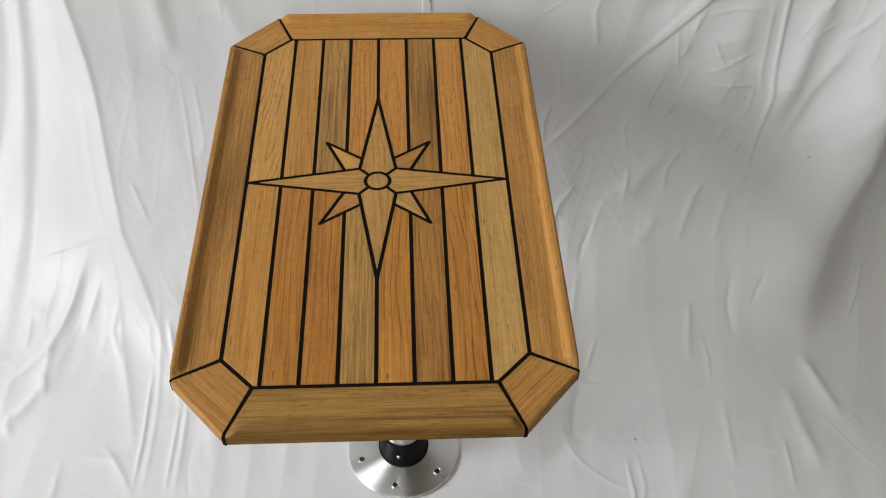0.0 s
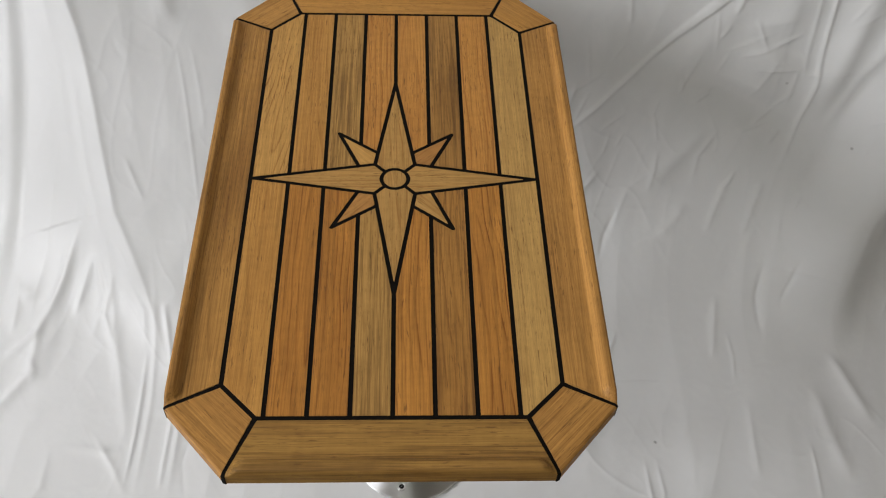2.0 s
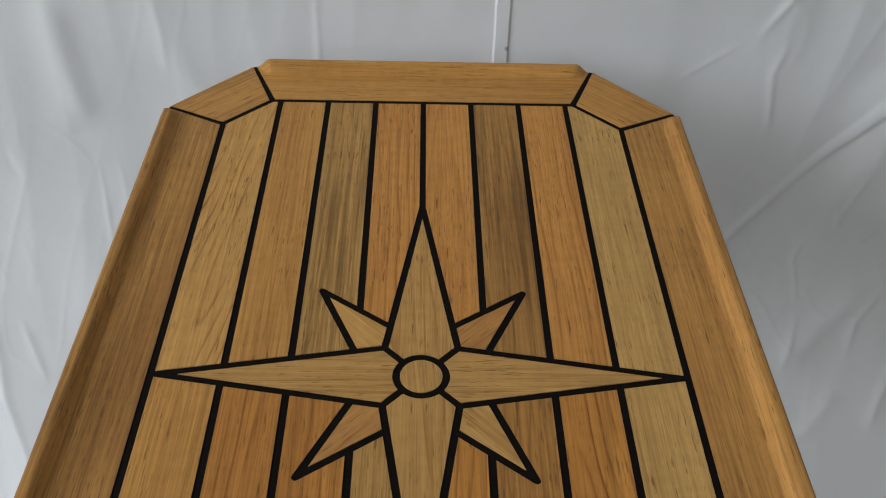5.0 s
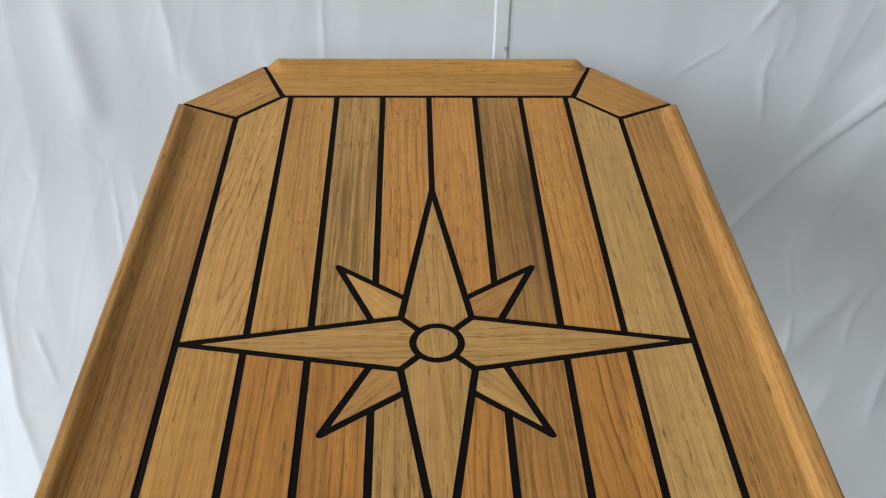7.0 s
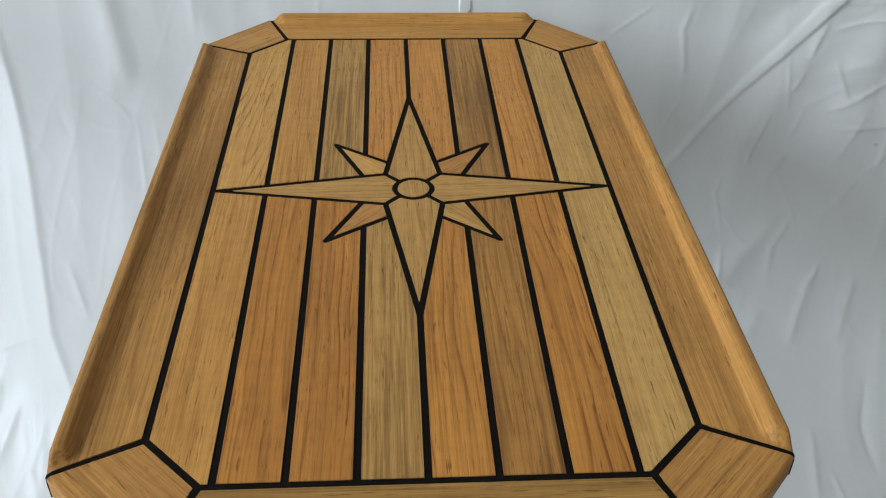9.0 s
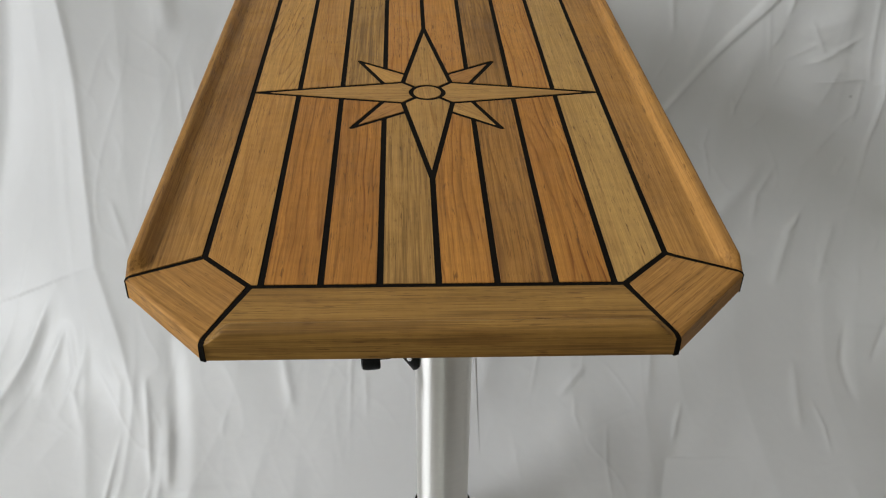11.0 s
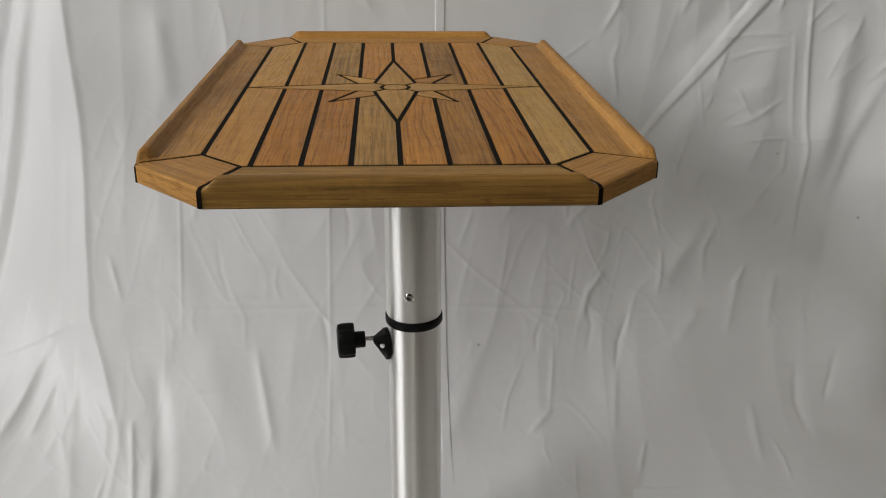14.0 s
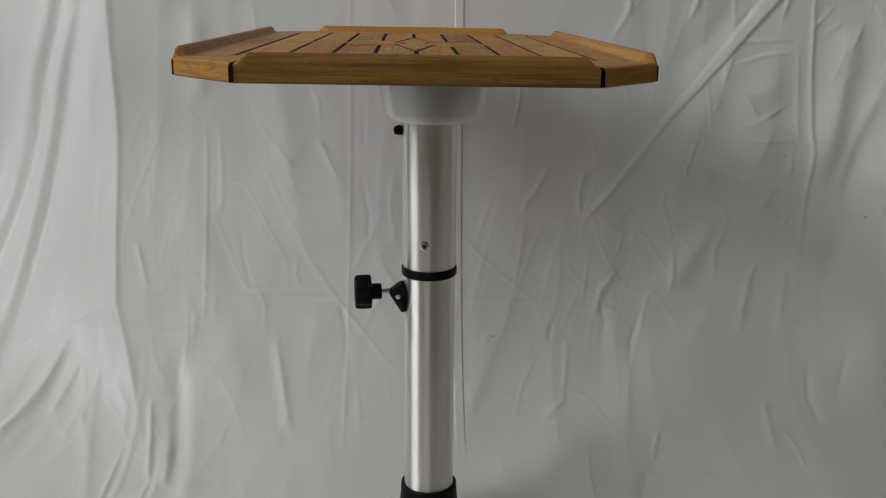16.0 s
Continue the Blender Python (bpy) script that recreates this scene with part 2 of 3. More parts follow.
def mesh_of(name, bm, mat, smooth=None):
    bmesh.ops.recalc_face_normals(bm, faces=bm.faces)
    me = bpy.data.meshes.new(name)
    bm.to_mesh(me)
    bm.free()
    me.materials.append(mat)
    if smooth is not None:
        for p in me.polygons:
            p.use_smooth = True
        me.set_sharp_from_angle(angle=radians(smooth))
    return me


def part(name, bm, mat, parent=None, label="", at=None, smooth=35):
    """One mesh object under a thing or part; at is its place in the world."""
    ob = new(name, mesh_of(name, bm, mat, smooth))
    at = at if at is not None else Matrix()
    PLACE[ob] = at
    if parent:
        ob.parent = parent
        ob.matrix_basis = PLACE[parent].inverted() @ at
    else:
        ob.matrix_basis = at
    return tagged(ob, label) if label else ob


def box(x0, x1, y0, y1, z0, z1, bm=None):
    bm = bm or bmesh.new()
    bmesh.ops.create_cube(bm, size=1, matrix=Matrix.Translation(((x0 + x1) / 2, (y0 + y1) / 2, (z0 + z1) / 2)) @ Matrix.Diagonal((x1 - x0, y1 - y0, z1 - z0, 1)))
    return bm


def turned(profile, n=64, closed=True):
    """A solid of revolution about Z from (radius, height) pairs, bottom to top; radius 0 closes an end."""
    bm = bmesh.new()
    rings = []
    for r, z in profile:
        if r <= 0:
            rings.append([bm.verts.new((0, 0, z))])
        else:
            rings.append([bm.verts.new((r * math.cos(2 * math.pi * k / n), r * math.sin(2 * math.pi * k / n), z)) for k in range(n)])
    pairs = list(zip(rings, rings[1:]))
    if closed and len(rings[0]) > 1 and len(rings[-1]) > 1:
        pairs.append((rings[-1], rings[0]))
    for a, c in pairs:
        for k in range(n):
            q = [a[k % len(a)], a[(k + 1) % len(a)], c[(k + 1) % len(c)], c[k % len(c)]]
            q = list(dict.fromkeys(q))
            if len(q) > 2:
                bm.faces.new(q)
    return bm


# ---- the room: plain walls that close the place ----
def setting(name, bm, mat, label, category):
    ob = part(name, bm, mat, smooth=None)
    return tagged(ob, label, category, kind="structure")


X0, X1, Y0, Y1, Z1 = WALL_X, 2.4, SOUTH_Y, 0.75, 3.4
setting("floor", box(X0 - 0.2, X1 + 0.2, Y0 - 0.2, Y1 + 0.2, -0.15, -0.046), FLOOR, "plain brown screed floor under the cloth", "floor")
setting("ceiling", box(X0 - 0.2, X1 + 0.2, Y0 - 0.2, Y1 + 0.2, Z1, Z1 + 0.15), CEIL, "plain pale ceiling of the room", "ceiling")
setting("wall_north", box(X0 - 0.2, X1 + 0.2, Y1, Y1 + 0.2, -0.046, Z1), WALL, "plain painted wall behind the cloth", "wall")
# the south wall is out of view; its opening is made for the fill lamp
a, c = SOUTH_X - SOUTH_W / 2, SOUTH_X + SOUTH_W / 2
bm = box(X0 - 0.2, a, Y0 - 0.2, Y0, -0.046, Z1)
box(c, X1 + 0.2, Y0 - 0.2, Y0, -0.046, Z1, bm)
box(a, c, Y0 - 0.2, Y0, -0.046, SOUTH_Z - SOUTH_H / 2, bm)
box(a, c, Y0 - 0.2, Y0, SOUTH_Z + SOUTH_H / 2, Z1, bm)
setting("wall_south", bm, WALL, "plain painted wall, unseen, with an opening for the added fill lamp", "wall")


def window_wall(a, c, y, z, w, h):
    """A wall from x = a to c with an opening round (y, z)."""
    bm = box(a, c, Y0, y - w / 2, -0.046, Z1)
    box(a, c, y + w / 2, Y1, -0.046, Z1, bm)
    box(a, c, y - w / 2, y + w / 2, -0.046, z - h / 2, bm)
    return box(a, c, y - w / 2, y + w / 2, z + h / 2, Z1, bm)


setting("wall_east", box(X1, X1 + 0.2, Y0, Y1, -0.046, Z1), WALL, "plain painted wall of the room", "wall")
bm = window_wall(X0 - 0.2, X0, WIN_Y, WIN_Z, WIN_W, WIN_H)
setting("wall_west", bm, WALL, "plain painted wall with a window opening", "wall")

# ---- the white sheet: hangs behind the table and runs forward over the floor ----
KNOTS = ((0.520, 1.70), (0.500, 1.20), (0.484, 0.80), (0.474, 0.62), (0.458, 0.44), (0.412, 0.30), (0.336, 0.15),
         (0.238, 0.040), (0.10, -0.016), (-0.03, -0.034), (-0.25, -0.034), (-0.45, -0.034))


def sheet_profile(n=60):
    k = np.array(KNOTS)
    p = np.vstack([2 * k[0] - k[1], k, 2 * k[-1] - k[-2]])
    out = []
    for a, c, d, e in zip(p, p[1:], p[2:], p[3:]):
        d0, d1, d2 = (np.linalg.norm(q) for q in (c - a, d - c, e - d))
        m1 = ((c - a) / d0 * d1 + (d - c) / d1 * d0) / (d0 + d1) * d1
        m2 = ((d - c) / d1 * d2 + (e - d) / d2 * d1) / (d1 + d2) * d1
        u = np.linspace(0, 1, n, endpoint=False)[:, None]
        out.append((2 * u**3 - 3 * u**2 + 1) * c + (u**3 - 2 * u**2 + u) * m1 + (3 * u**2 - 2 * u**3) * d + (u**3 - u**2) * m2)
    pts = np.vstack(out + [k[-1:]])
    return pts, np.r_[0, np.cumsum(np.linalg.norm(np.diff(pts, axis=0), axis=1))]


def lattice_noise(x, y, seed):
    """Smooth value noise from 0 to 1 on a unit lattice."""
    table = np.random.RandomState(seed).rand(64, 64)
    i, j = np.floor(x).astype(int), np.floor(y).astype(int)
    u, v = x - i, y - j
    u, v = u * u * (3 - 2 * u), v * v * (3 - 2 * v)
    at = lambda a, c: table[a % 64, c % 64]
    return (at(i, j) * (1 - u) + at(i + 1, j) * u) * (1 - v) + (at(i, j + 1) * (1 - u) + at(i + 1, j + 1) * u) * v


def axis(fine0, fine1, step, ends, coarse):
    a = np.arange(fine0, fine1, step)
    return np.r_[np.arange(ends[0], fine0, coarse), a, np.arange(fine1, ends[1], coarse)]


gx = axis(-0.86, 1.0, 0.0026, (-1.85, 1.8), 0.02)
gx = np.unique(np.round(np.r_[gx, np.arange(0.066, 0.094, 0.0011)], 4))
gs = axis(0.92, 2.20, 0.0027, (0.0, 2.42), 0.02)
SX, SS = np.meshgrid(gx, gs)
lift = np.zeros_like(SX)


def near_line(points):
    """Distance to a bent line, its signed side (plus: to the left of its way down), and how far along it."""
    best, side, along = np.full(SX.shape, 9.0), np.zeros(SX.shape), np.zeros(SX.shape)
    total = sum(math.dist(a, c) for a, c in zip(points, points[1:]))
    run = 0.0
    for a, c in zip(points, points[1:]):
        dx, dy = c[0] - a[0], c[1] - a[1]
        length = math.hypot(dx, dy)
        u = np.clip(((SX - a[0]) * dx + (SS - a[1]) * dy) / length**2, 0, 1)
        px, py = SX - a[0] - u * dx, SS - a[1] - u * dy
        d = np.hypot(px, py)
        s = (px * dy - py * dx) / length
        hit = d < best
        best[hit], side[hit], along[hit] = d[hit], s[hit], (run + u * length)[hit] / total
        run += length
    return best, side, along


def taper(u, a, c):
    f = lambda q: np.clip(q, 0, 1) ** 2 * (3 - 2 * np.clip(q, 0, 1))
    return (f(u / a) if a else 1) * (f((1 - u) / c) if c else 1)


def fold(points, width, height, ends=(0.3, 0.3)):
    """A ridge of the cloth along a line through (across, down) places."""
    global lift
    d, _, u = near_line(points)
    height *= 0.95 if abs(height) > 0.004 else 1.15
    lift = lift + height * (1 + (d / width) ** 2) ** -1.5 * taper(u, *ends)


def lap(points, left, right, height, ends=(0.0, 0.3)):
    """A lapped edge: slow on one side, sharp on the other."""
    global lift
    d, side, u = near_line(points)
    w = np.where(side < 0, left, right)
    lift = lift + height * np.exp(-((d / w) ** 2)) * taper(u, *ends)


def pleat(points, wide, height, ends=(0.1, 0.2)):
    """A pressed band of cloth that rises to a sharp edge; wide is its breadth at either end."""
    global lift
    _, side, u = near_line(points)
    w = wide[0] + (wide[1] - wide[0]) * u
    rise = 0.4 * np.clip((side + w) / 0.005, 0, 1) + 0.6 * np.clip(1 + side / w, 0, 1)
    lift = lift + height * w / wide[0] * np.where(side < 0, rise, np.clip(1 - side / 0.005, 0, 1)) * taper(u, *ends)


# the loose flap on the window's side and its folds
EDGE_LINE = [(-0.53, 0.0), (-0.524, 1.05), (-0.516, 1.20), (-0.515, 1.40), (-0.508, 1.54), (-0.472, 1.65), (-0.443, 1.745), (-0.398, 1.87), (-0.34, 1.98)]
lap(EDGE_LINE, 0.04, 0.008, 0.0024, (0.0, 0.2))
fold([(-0.545, 1.5), (-0.52, 1.75), (-0.46, 2.0)], 0.012, 0.003)
_, across, _ = near_line(EDGE_LINE)
lift -= 0.74 * 0.14 * np.tanh(np.clip(-across, 0, 1) / 0.14) * taper(np.clip((1.92 - SS) / 0.5, 0, 1), 1.0, 0)
# it drops back in two turns, each steeper towards its edge
for turn, reach, depth in (([(-0.50, 0.0), (-0.548, 0.80), (-0.585, 1.02), (-0.612, 1.123), (-0.650, 1.289), (-0.684, 1.448), (-0.708, 1.60), (-0.74, 1.9)], 0.060, 0.036),
                           ([(-0.53, 0.0), (-0.600, 0.80), (-0.645, 1.02), (-0.690, 1.153), (-0.717, 1.26), (-0.738, 1.329), (-0.80, 1.52), (-0.86, 1.9)], 0.045, 0.050)):
    _, side, _ = near_line(turn)
    fade = taper(np.clip((1.85 - SS) / 0.6, 0, 1), 1.0, 0)
    lift += (0.013 * np.exp(-(((side + 0.032) / 0.020) ** 2)) - depth * np.clip(1 - side / reach, 0, 1) ** 2) * fade
    fold(turn, 0.006, 0.0025, (0, 0.35))
fold([(-0.80, 0.0), (-0.80, 1.6)], 0.07, -0.03)
fold([(-0.565, 1.50), (-0.630, 1.71), (-0.645, 1.90)], 0.022, 0.005, (0.6, 0.3))
fold([(-0.600, 1.60), (-0.760, 1.76)], 0.030, 0.003, (0.6, 0.3))
fold([(-0.560, 1.62), (-0.600, 1.74)], 0.010, 0.005)
fold([(-0.450, 1.55), (-0.436, 1.88), (-0.442, 2.08)], 0.007, 0.0024, (0.7, 0.2))
fold([(-0.400, 1.62), (-0.380, 1.90), (-0.385, 2.08)], 0.008, 0.003, (0.7, 0.2))
fold([(-0.395, 1.55), (-0.345, 1.80), (-0.320, 2.02)], 0.018, 0.005, (0.75, 0.2))
fold([(-0.400, 1.60), (-0.375, 1.75), (-0.350, 1.90)], 0.022, -0.007)
fold([(-0.478, 1.43), (-0.452, 1.52)], 0.006, 0.002)
fold([(-0.362, 1.20), (-0.358, 1.36), (-0.353, 1.60)], 0.003, 0.0011)
fold([(-0.380, 1.02), (-0.362, 1.20)], 0.02, 0.004)
fold([(-0.235, 1.58), (-0.190, 1.80)], 0.010, 0.003)
fold([(-0.247, 1.25), (-0.205, 1.31)], 0.006, 0.0015)
fold([(-0.170, 1.24), (-0.126, 1.33)], 0.006, 0.0015)
fold([(-0.30, 0.95), (-0.24, 1.15), (-0.19, 1.45)], 0.03, 0.003)
fold([(-0.42, 1.25), (-0.33, 1.55), (-0.24, 1.85)], 0.04, 0.005)
fold([(-0.56, 1.00), (-0.575, 1.30), (-0.60, 1.55)], 0.020, 0.0045)
fold([(-0.545, 1.20), (-0.555, 1.45), (-0.54, 1.62)], 0.012, 0.0035)
# the foot of the flap gathers in soft folds on the floor
fold([(-0.585, 1.56), (-0.620, 1.67), (-0.660, 1.76), (-0.740, 1.84)], 0.012, 0.009)
fold([(-0.655, 1.72), (-0.660, 1.84), (-0.720, 1.93)], 0.014, 0.008)
fold([(-0.430, 1.70), (-0.391, 1.90)], 0.006, 0.005)
fold([(-0.389, 1.74), (-0.365, 1.91)], 0.009, 0.007, (0.5, 0.2))
fold([(-0.453, 1.79), (-0.455, 1.96), (-0.461, 2.06)], 0.0045, 0.0035)
fold([(-0.393, 1.87), (-0.401, 2.06)], 0.0045, 0.0035)
heap = random.Random(5)
for _ in range(24):
    x, d, a, reach = heap.uniform(-0.86, -0.44), heap.uniform(1.58, 2.10), radians(heap.gauss(-8, 38)), heap.uniform(0.06, 0.22)
    bow = heap.uniform(-0.18, 0.18) * reach
    mid = (x - math.sin(a) * reach / 2 + bow, d + math.cos(a) * reach / 2)
    fold([(x, d), mid, (x - math.sin(a) * reach, d + math.cos(a) * reach)], heap.uniform(0.008, 0.020), heap.uniform(0.0012, 0.0036), (0.4, 0.4))
# pressed lines and the stitched seam behind the column
fold([(-0.110, 0.0), (-0.108, 1.9)], 0.003, 0.0009, (0, 0.1))
lift += 0.0017 * np.clip((SX - 0.0715) / 0.0016, 0, 1) * np.clip((0.0880 - SX) / 0.0016, 0, 1) * np.clip((1.95 - SS) / 0.1, 0, 1)
fold([(-0.4, 1.53), (0.085, 1.53), (0.60, 1.55)], 0.004, 0.0005)
# the long slanting fold and the creases beside it
pleat([(0.70, 0.91), (0.629, 0.999), (0.574, 1.067), (0.510, 1.146), (0.463, 1.202), (0.400, 1.285)], (0.030, 0.007), 0.0060, (0.05, 0.15))
fold([(0.440, 1.232), (0.394, 1.292), (0.353, 1.342), (0.313, 1.383), (0.299, 1.425)], 0.006, 0.0045, (0.3, 0.4))
fold([(0.60, 0.93), (0.55, 1.03), (0.44, 1.15)], 0.03, -0.005)
fold([(0.529, 1.075), (0.673, 1.066)], 0.003, 0.0016)
fold([(0.552, 1.114), (0.610, 1.095), (0.670, 1.087)], 0.003, 0.0016)
fold([(0.566, 1.232), (0.620, 1.205), (0.668, 1.169)], 0.004, 0.0018)
fold([(0.592, 1.250), (0.673, 1.244)], 0.0025, 0.0020)
fold([(0.560, 1.175), (0.660, 1.140)], 0.014, 0.0015)
fold([(0.684, 0.90), (0.690, 1.10), (0.703, 1.27), (0.686, 1.48)], 0.004, 0.0028)
fold([(0.664, 1.05), (0.682, 1.28)], 0.004, 0.0012)
fold([(0.640, 1.20), (0.600, 1.32)], 0.08, 0.012)
fold([(0.452, 1.52), (0.559, 1.38)], 0.022, 0.006)
fold([(0.76, 1.00), (0.735, 1.20), (0.715, 1.36)], 0.03, 0.012)
# the deep fold at the far side
lap([(0.96, 0.85), (0.905, 1.16), (0.886, 1.40), (0.840, 1.545), (0.822, 1.66), (0.811, 1.82)], 0.090, 0.045, 0.062, (0.1, 0.22))
fold([(0.97, 1.10), (0.93, 1.42), (0.89, 1.66)], 0.040, -0.014)
fold([(0.804, 1.80), (0.832, 1.87), (0.862, 1.95)], 0.014, 0.008)
fold([(0.765, 1.86), (0.775, 1.96), (0.795, 2.06)], 0.018, 0.007)
fold([(0.82, 1.10), (0.77, 1.24), (0.735, 1.38)], 0.014, 0.005)
fold([(0.780, 1.18), (0.735, 1.53)], 0.03, -0.006)
# small wrinkles of the shaded part
fold([(0.250, 1.285), (0.225, 1.33), (0.184, 1.39)], 0.0048, 0.0020)
fold([(0.312, 1.29), (0.300, 1.34), (0.303, 1.39)], 0.0048, 0.0020)
fold([(0.376, 1.465), (0.340, 1.51), (0.325, 1.56)], 0.0064, 0.0030)
fold([(0.212, 1.757), (0.264, 1.70)], 0.0064, 0.0020)
fold([(0.388, 1.59), (0.356, 1.77)], 0.0080, 0.0020)
fold([(0.612, 1.47), (0.595, 1.53), (0.579, 1.59)], 0.0080, 0.0030)
fold([(0.604, 1.69), (0.588, 1.82)], 0.0080, 0.0025)
fold([(0.490, 1.60), (0.543, 1.53)], 0.0128, 0.0025)
fold([(0.640, 1.89), (0.632, 2.05)], 0.0080, 0.0020)
fold([(0.667, 1.47), (0.646, 1.59)], 0.0072, 0.0025)
fold([(-0.064, 0.97), (-0.028, 1.04)], 0.0064, 0.0015)

# many slight creases that hang down the cloth, broad ones and sharp ones
rng = random.Random(11)
for count, w0, w1, h0, h1, l0, l1 in ((22, 0.018, 0.045, 0.0020, 0.0042, 0.20, 0.50), (60, 0.0030, 0.0065, 0.0007, 0.0019, 0.05, 0.20)):
    for _ in range(count):
        x, d, a = rng.uniform(-0.48, 0.95), rng.uniform(0.95, 2.0), radians(rng.gauss(13, 9))
        if x < 0.1:
            a = -a * 0.6
        reach, bow = rng.uniform(l0, l1), rng.uniform(-0.12, 0.12)
        mid = (x - math.sin(a) * reach / 2 + bow * reach, d + math.cos(a) * reach / 2)
        fold([(x, d), mid, (x - math.sin(a) * reach, d + math.cos(a) * reach)], rng.uniform(w0, w1), rng.uniform(h0, h1) * (0.6 if x < 0.1 else 1.0 if x < 0.35 else 1.5) * (1 if rng.random() < 0.75 else -1), (0.4, 0.4))

# short sharp creases of the upper corner
for _ in range(70):
    x, d, a, reach = rng.uniform(0.30, 0.98), rng.uniform(0.88, 1.50), radians(rng.gauss(24, 26)), rng.uniform(0.03, 0.12)
    fold([(x, d), (x - math.sin(a) * reach + rng.uniform(-0.006, 0.006), d + math.cos(a) * reach)], rng.uniform(0.0022, 0.0042), rng.uniform(0.0006, 0.0015), (0.4, 0.4))

# beyond the seam the cloth hangs farther back and meets the floor in a tighter bend
t = np.clip((SX - 0.07) / 0.36, 0, 1) * np.clip((0.85 - SX) / 0.35, 0, 1)
lift -= 0.046 * t * t * (3 - 2 * t) * np.exp(-(((SS - 1.50) / 0.21) ** 2))

# the upper corner comes forward towards its deep fold
t = np.clip((SX - 0.38) / 0.5, 0, 1)
lift += 0.055 * t * t * (3 - 2 * t) * taper(np.clip((1.75 - SS) / 0.5, 0, 1), 1.0, 0)

# slow sag, hanging wrinkles and fine crumple
lift += 0.012 * (lattice_noise(SX * 4 + 3, SS * 1.6 + 7, 1) - 0.5)
hang = np.abs(lattice_noise(SX * 17 + 0.9 * SS, SS * 3.0, 2) - 0.5)
lift += 0.0042 * (0.25 - hang)
cross = np.abs(lattice_noise(SX * 13 + SS * 9, SS * 8 - SX * 6, 3) - 0.5)
lift += 0.0015 * (0.25 - cross)
patch = np.clip(lattice_noise(SX * 5 + 9, SS * 4, 6) * 2 - 0.6, 0, 1)
for seed, ax, bx, cx, size in ((7, 14, 4, 3, 0.0013), (8, 9, -6, 4, 0.0014), (9, 26, 8, 6, 0.0008), (10, 20, -12, 9, 0.0008)):
    ridge = 1 - np.abs(2 * lattice_noise(SX * ax + SS * bx + 1.5 * lattice_noise(SX * 3, SS * 3, seed + 20), SS * cx - SX * bx * 0.4, seed) - 1)
    lift += size * 0.9 * ridge**8 * np.roll(patch, 97 * seed, axis=1) ** 2
lift += 0.0006 * (lattice_noise(SX * 40, SS * 24, 4) - 0.5) + 0.00016 * (lattice_noise(SX * 110, SS * 90, 5) - 0.5)

prof, arc = sheet_profile()
py, pz = np.interp(SS, arc, prof[:, 0]), np.interp(SS, arc, prof[:, 1])
tan = np.gradient(prof, arc, axis=0)
ny, nz = np.interp(SS, arc, tan[:, 1]), -np.interp(SS, arc, tan[:, 0])
lift = np.maximum(lift, -0.008 - 0.9 * np.clip(py - 0.12, 0, 1))
calm = np.clip((np.hypot(SX - 0.028, py - 0.022) - 0.115) / 0.10, 0, 1)
lift *= 1 - np.clip((0.06 - pz) / 0.05, 0, 1) * (1 - calm)
verts = np.stack([SX, py + ny * lift, np.maximum(pz + nz * lift, -0.042)], -1).reshape(-1, 3)
# the loose end, unseen, is drawn out on the window's side to brighten the tube's reflection
floor_stretch = 1 + 0.6 * taper(np.clip((0.05 - verts[:, 0]) / 0.5, 0, 1), 1.0, 0)
verts[:, 1] = np.where(verts[:, 1] < -0.12, -0.12 + (verts[:, 1] + 0.12) * floor_stretch, verts[:, 1])
rows, cols = SX.shape
q = np.arange(rows * cols).reshape(rows, cols)
faces = np.stack([q[:-1, :-1], q[1:, :-1], q[1:, 1:], q[:-1, 1:]], -1).reshape(-1, 4)
me = bpy.data.meshes.new("backdrop_cloth")
me.from_pydata(verts.tolist(), [], faces.tolist())
me.materials.append(CLOTH)
me.polygons.foreach_set("use_smooth", np.ones(len(faces), bool))
cloth = tagged(new("backdrop_cloth", me), "creased white cotton sheet hanging behind the table and over the floor", "cloth")
PLACE[cloth] = Matrix()


def on_sheet(x, s):
    i, j = int(np.abs(gs - s).argmin()), int(np.abs(gx - x).argmin())
    return tuple(float(c) for c in verts[i * cols + j])


col = cloth_col
for x, s, size, amount in ((0.144, 1.595, 0.0036, 0.55), (0.46, 1.97, 0.0022, 0.9), (0.788, 1.387, 0.002, 0.8), (0.658, 1.272, 0.003, 0.5), (0.088, 1.085, 0.0035, 0.8)):
    col = spot(cloth_nt, col, on_sheet(x, s), size, (0.10, 0.09, 0.08), amount)
cloth_nt.links.new(col, cloth_b.inputs["Base Color"])

# ---- the table ----
T = 0.64                                    # height of the flat of the top
MITRE = 0.0018                              # the same in the mitred corners
GAP = 0.0025                                # half the width of the caulked joints
table = tagged(new("pedestal_table"), "octagonal teak boat table with inlaid compass star on an aluminium pedestal", "table")
BASE = Vector((0.0255, -0.0020, -0.034))
table.matrix_basis = PLACE[table] = Matrix.Translation(BASE)

IN_X, IN_Y, IN_CX, IN_CY = 0.173, 0.325, 0.135, 0.287       # inner octagon
OUT_X, OUT_Y, OUT_CX, OUT_CY = 0.2265, 0.386, 0.160, 0.313  # outer octagon
DEEP, RAIL = 0.018, 0.0085


def octagon(x, y, cx, cy):
    return [(cx, y), (x, cy), (x, -cy), (cx, -y), (-cx, -y), (-x, -cy), (-x, cy), (-cx, y)]


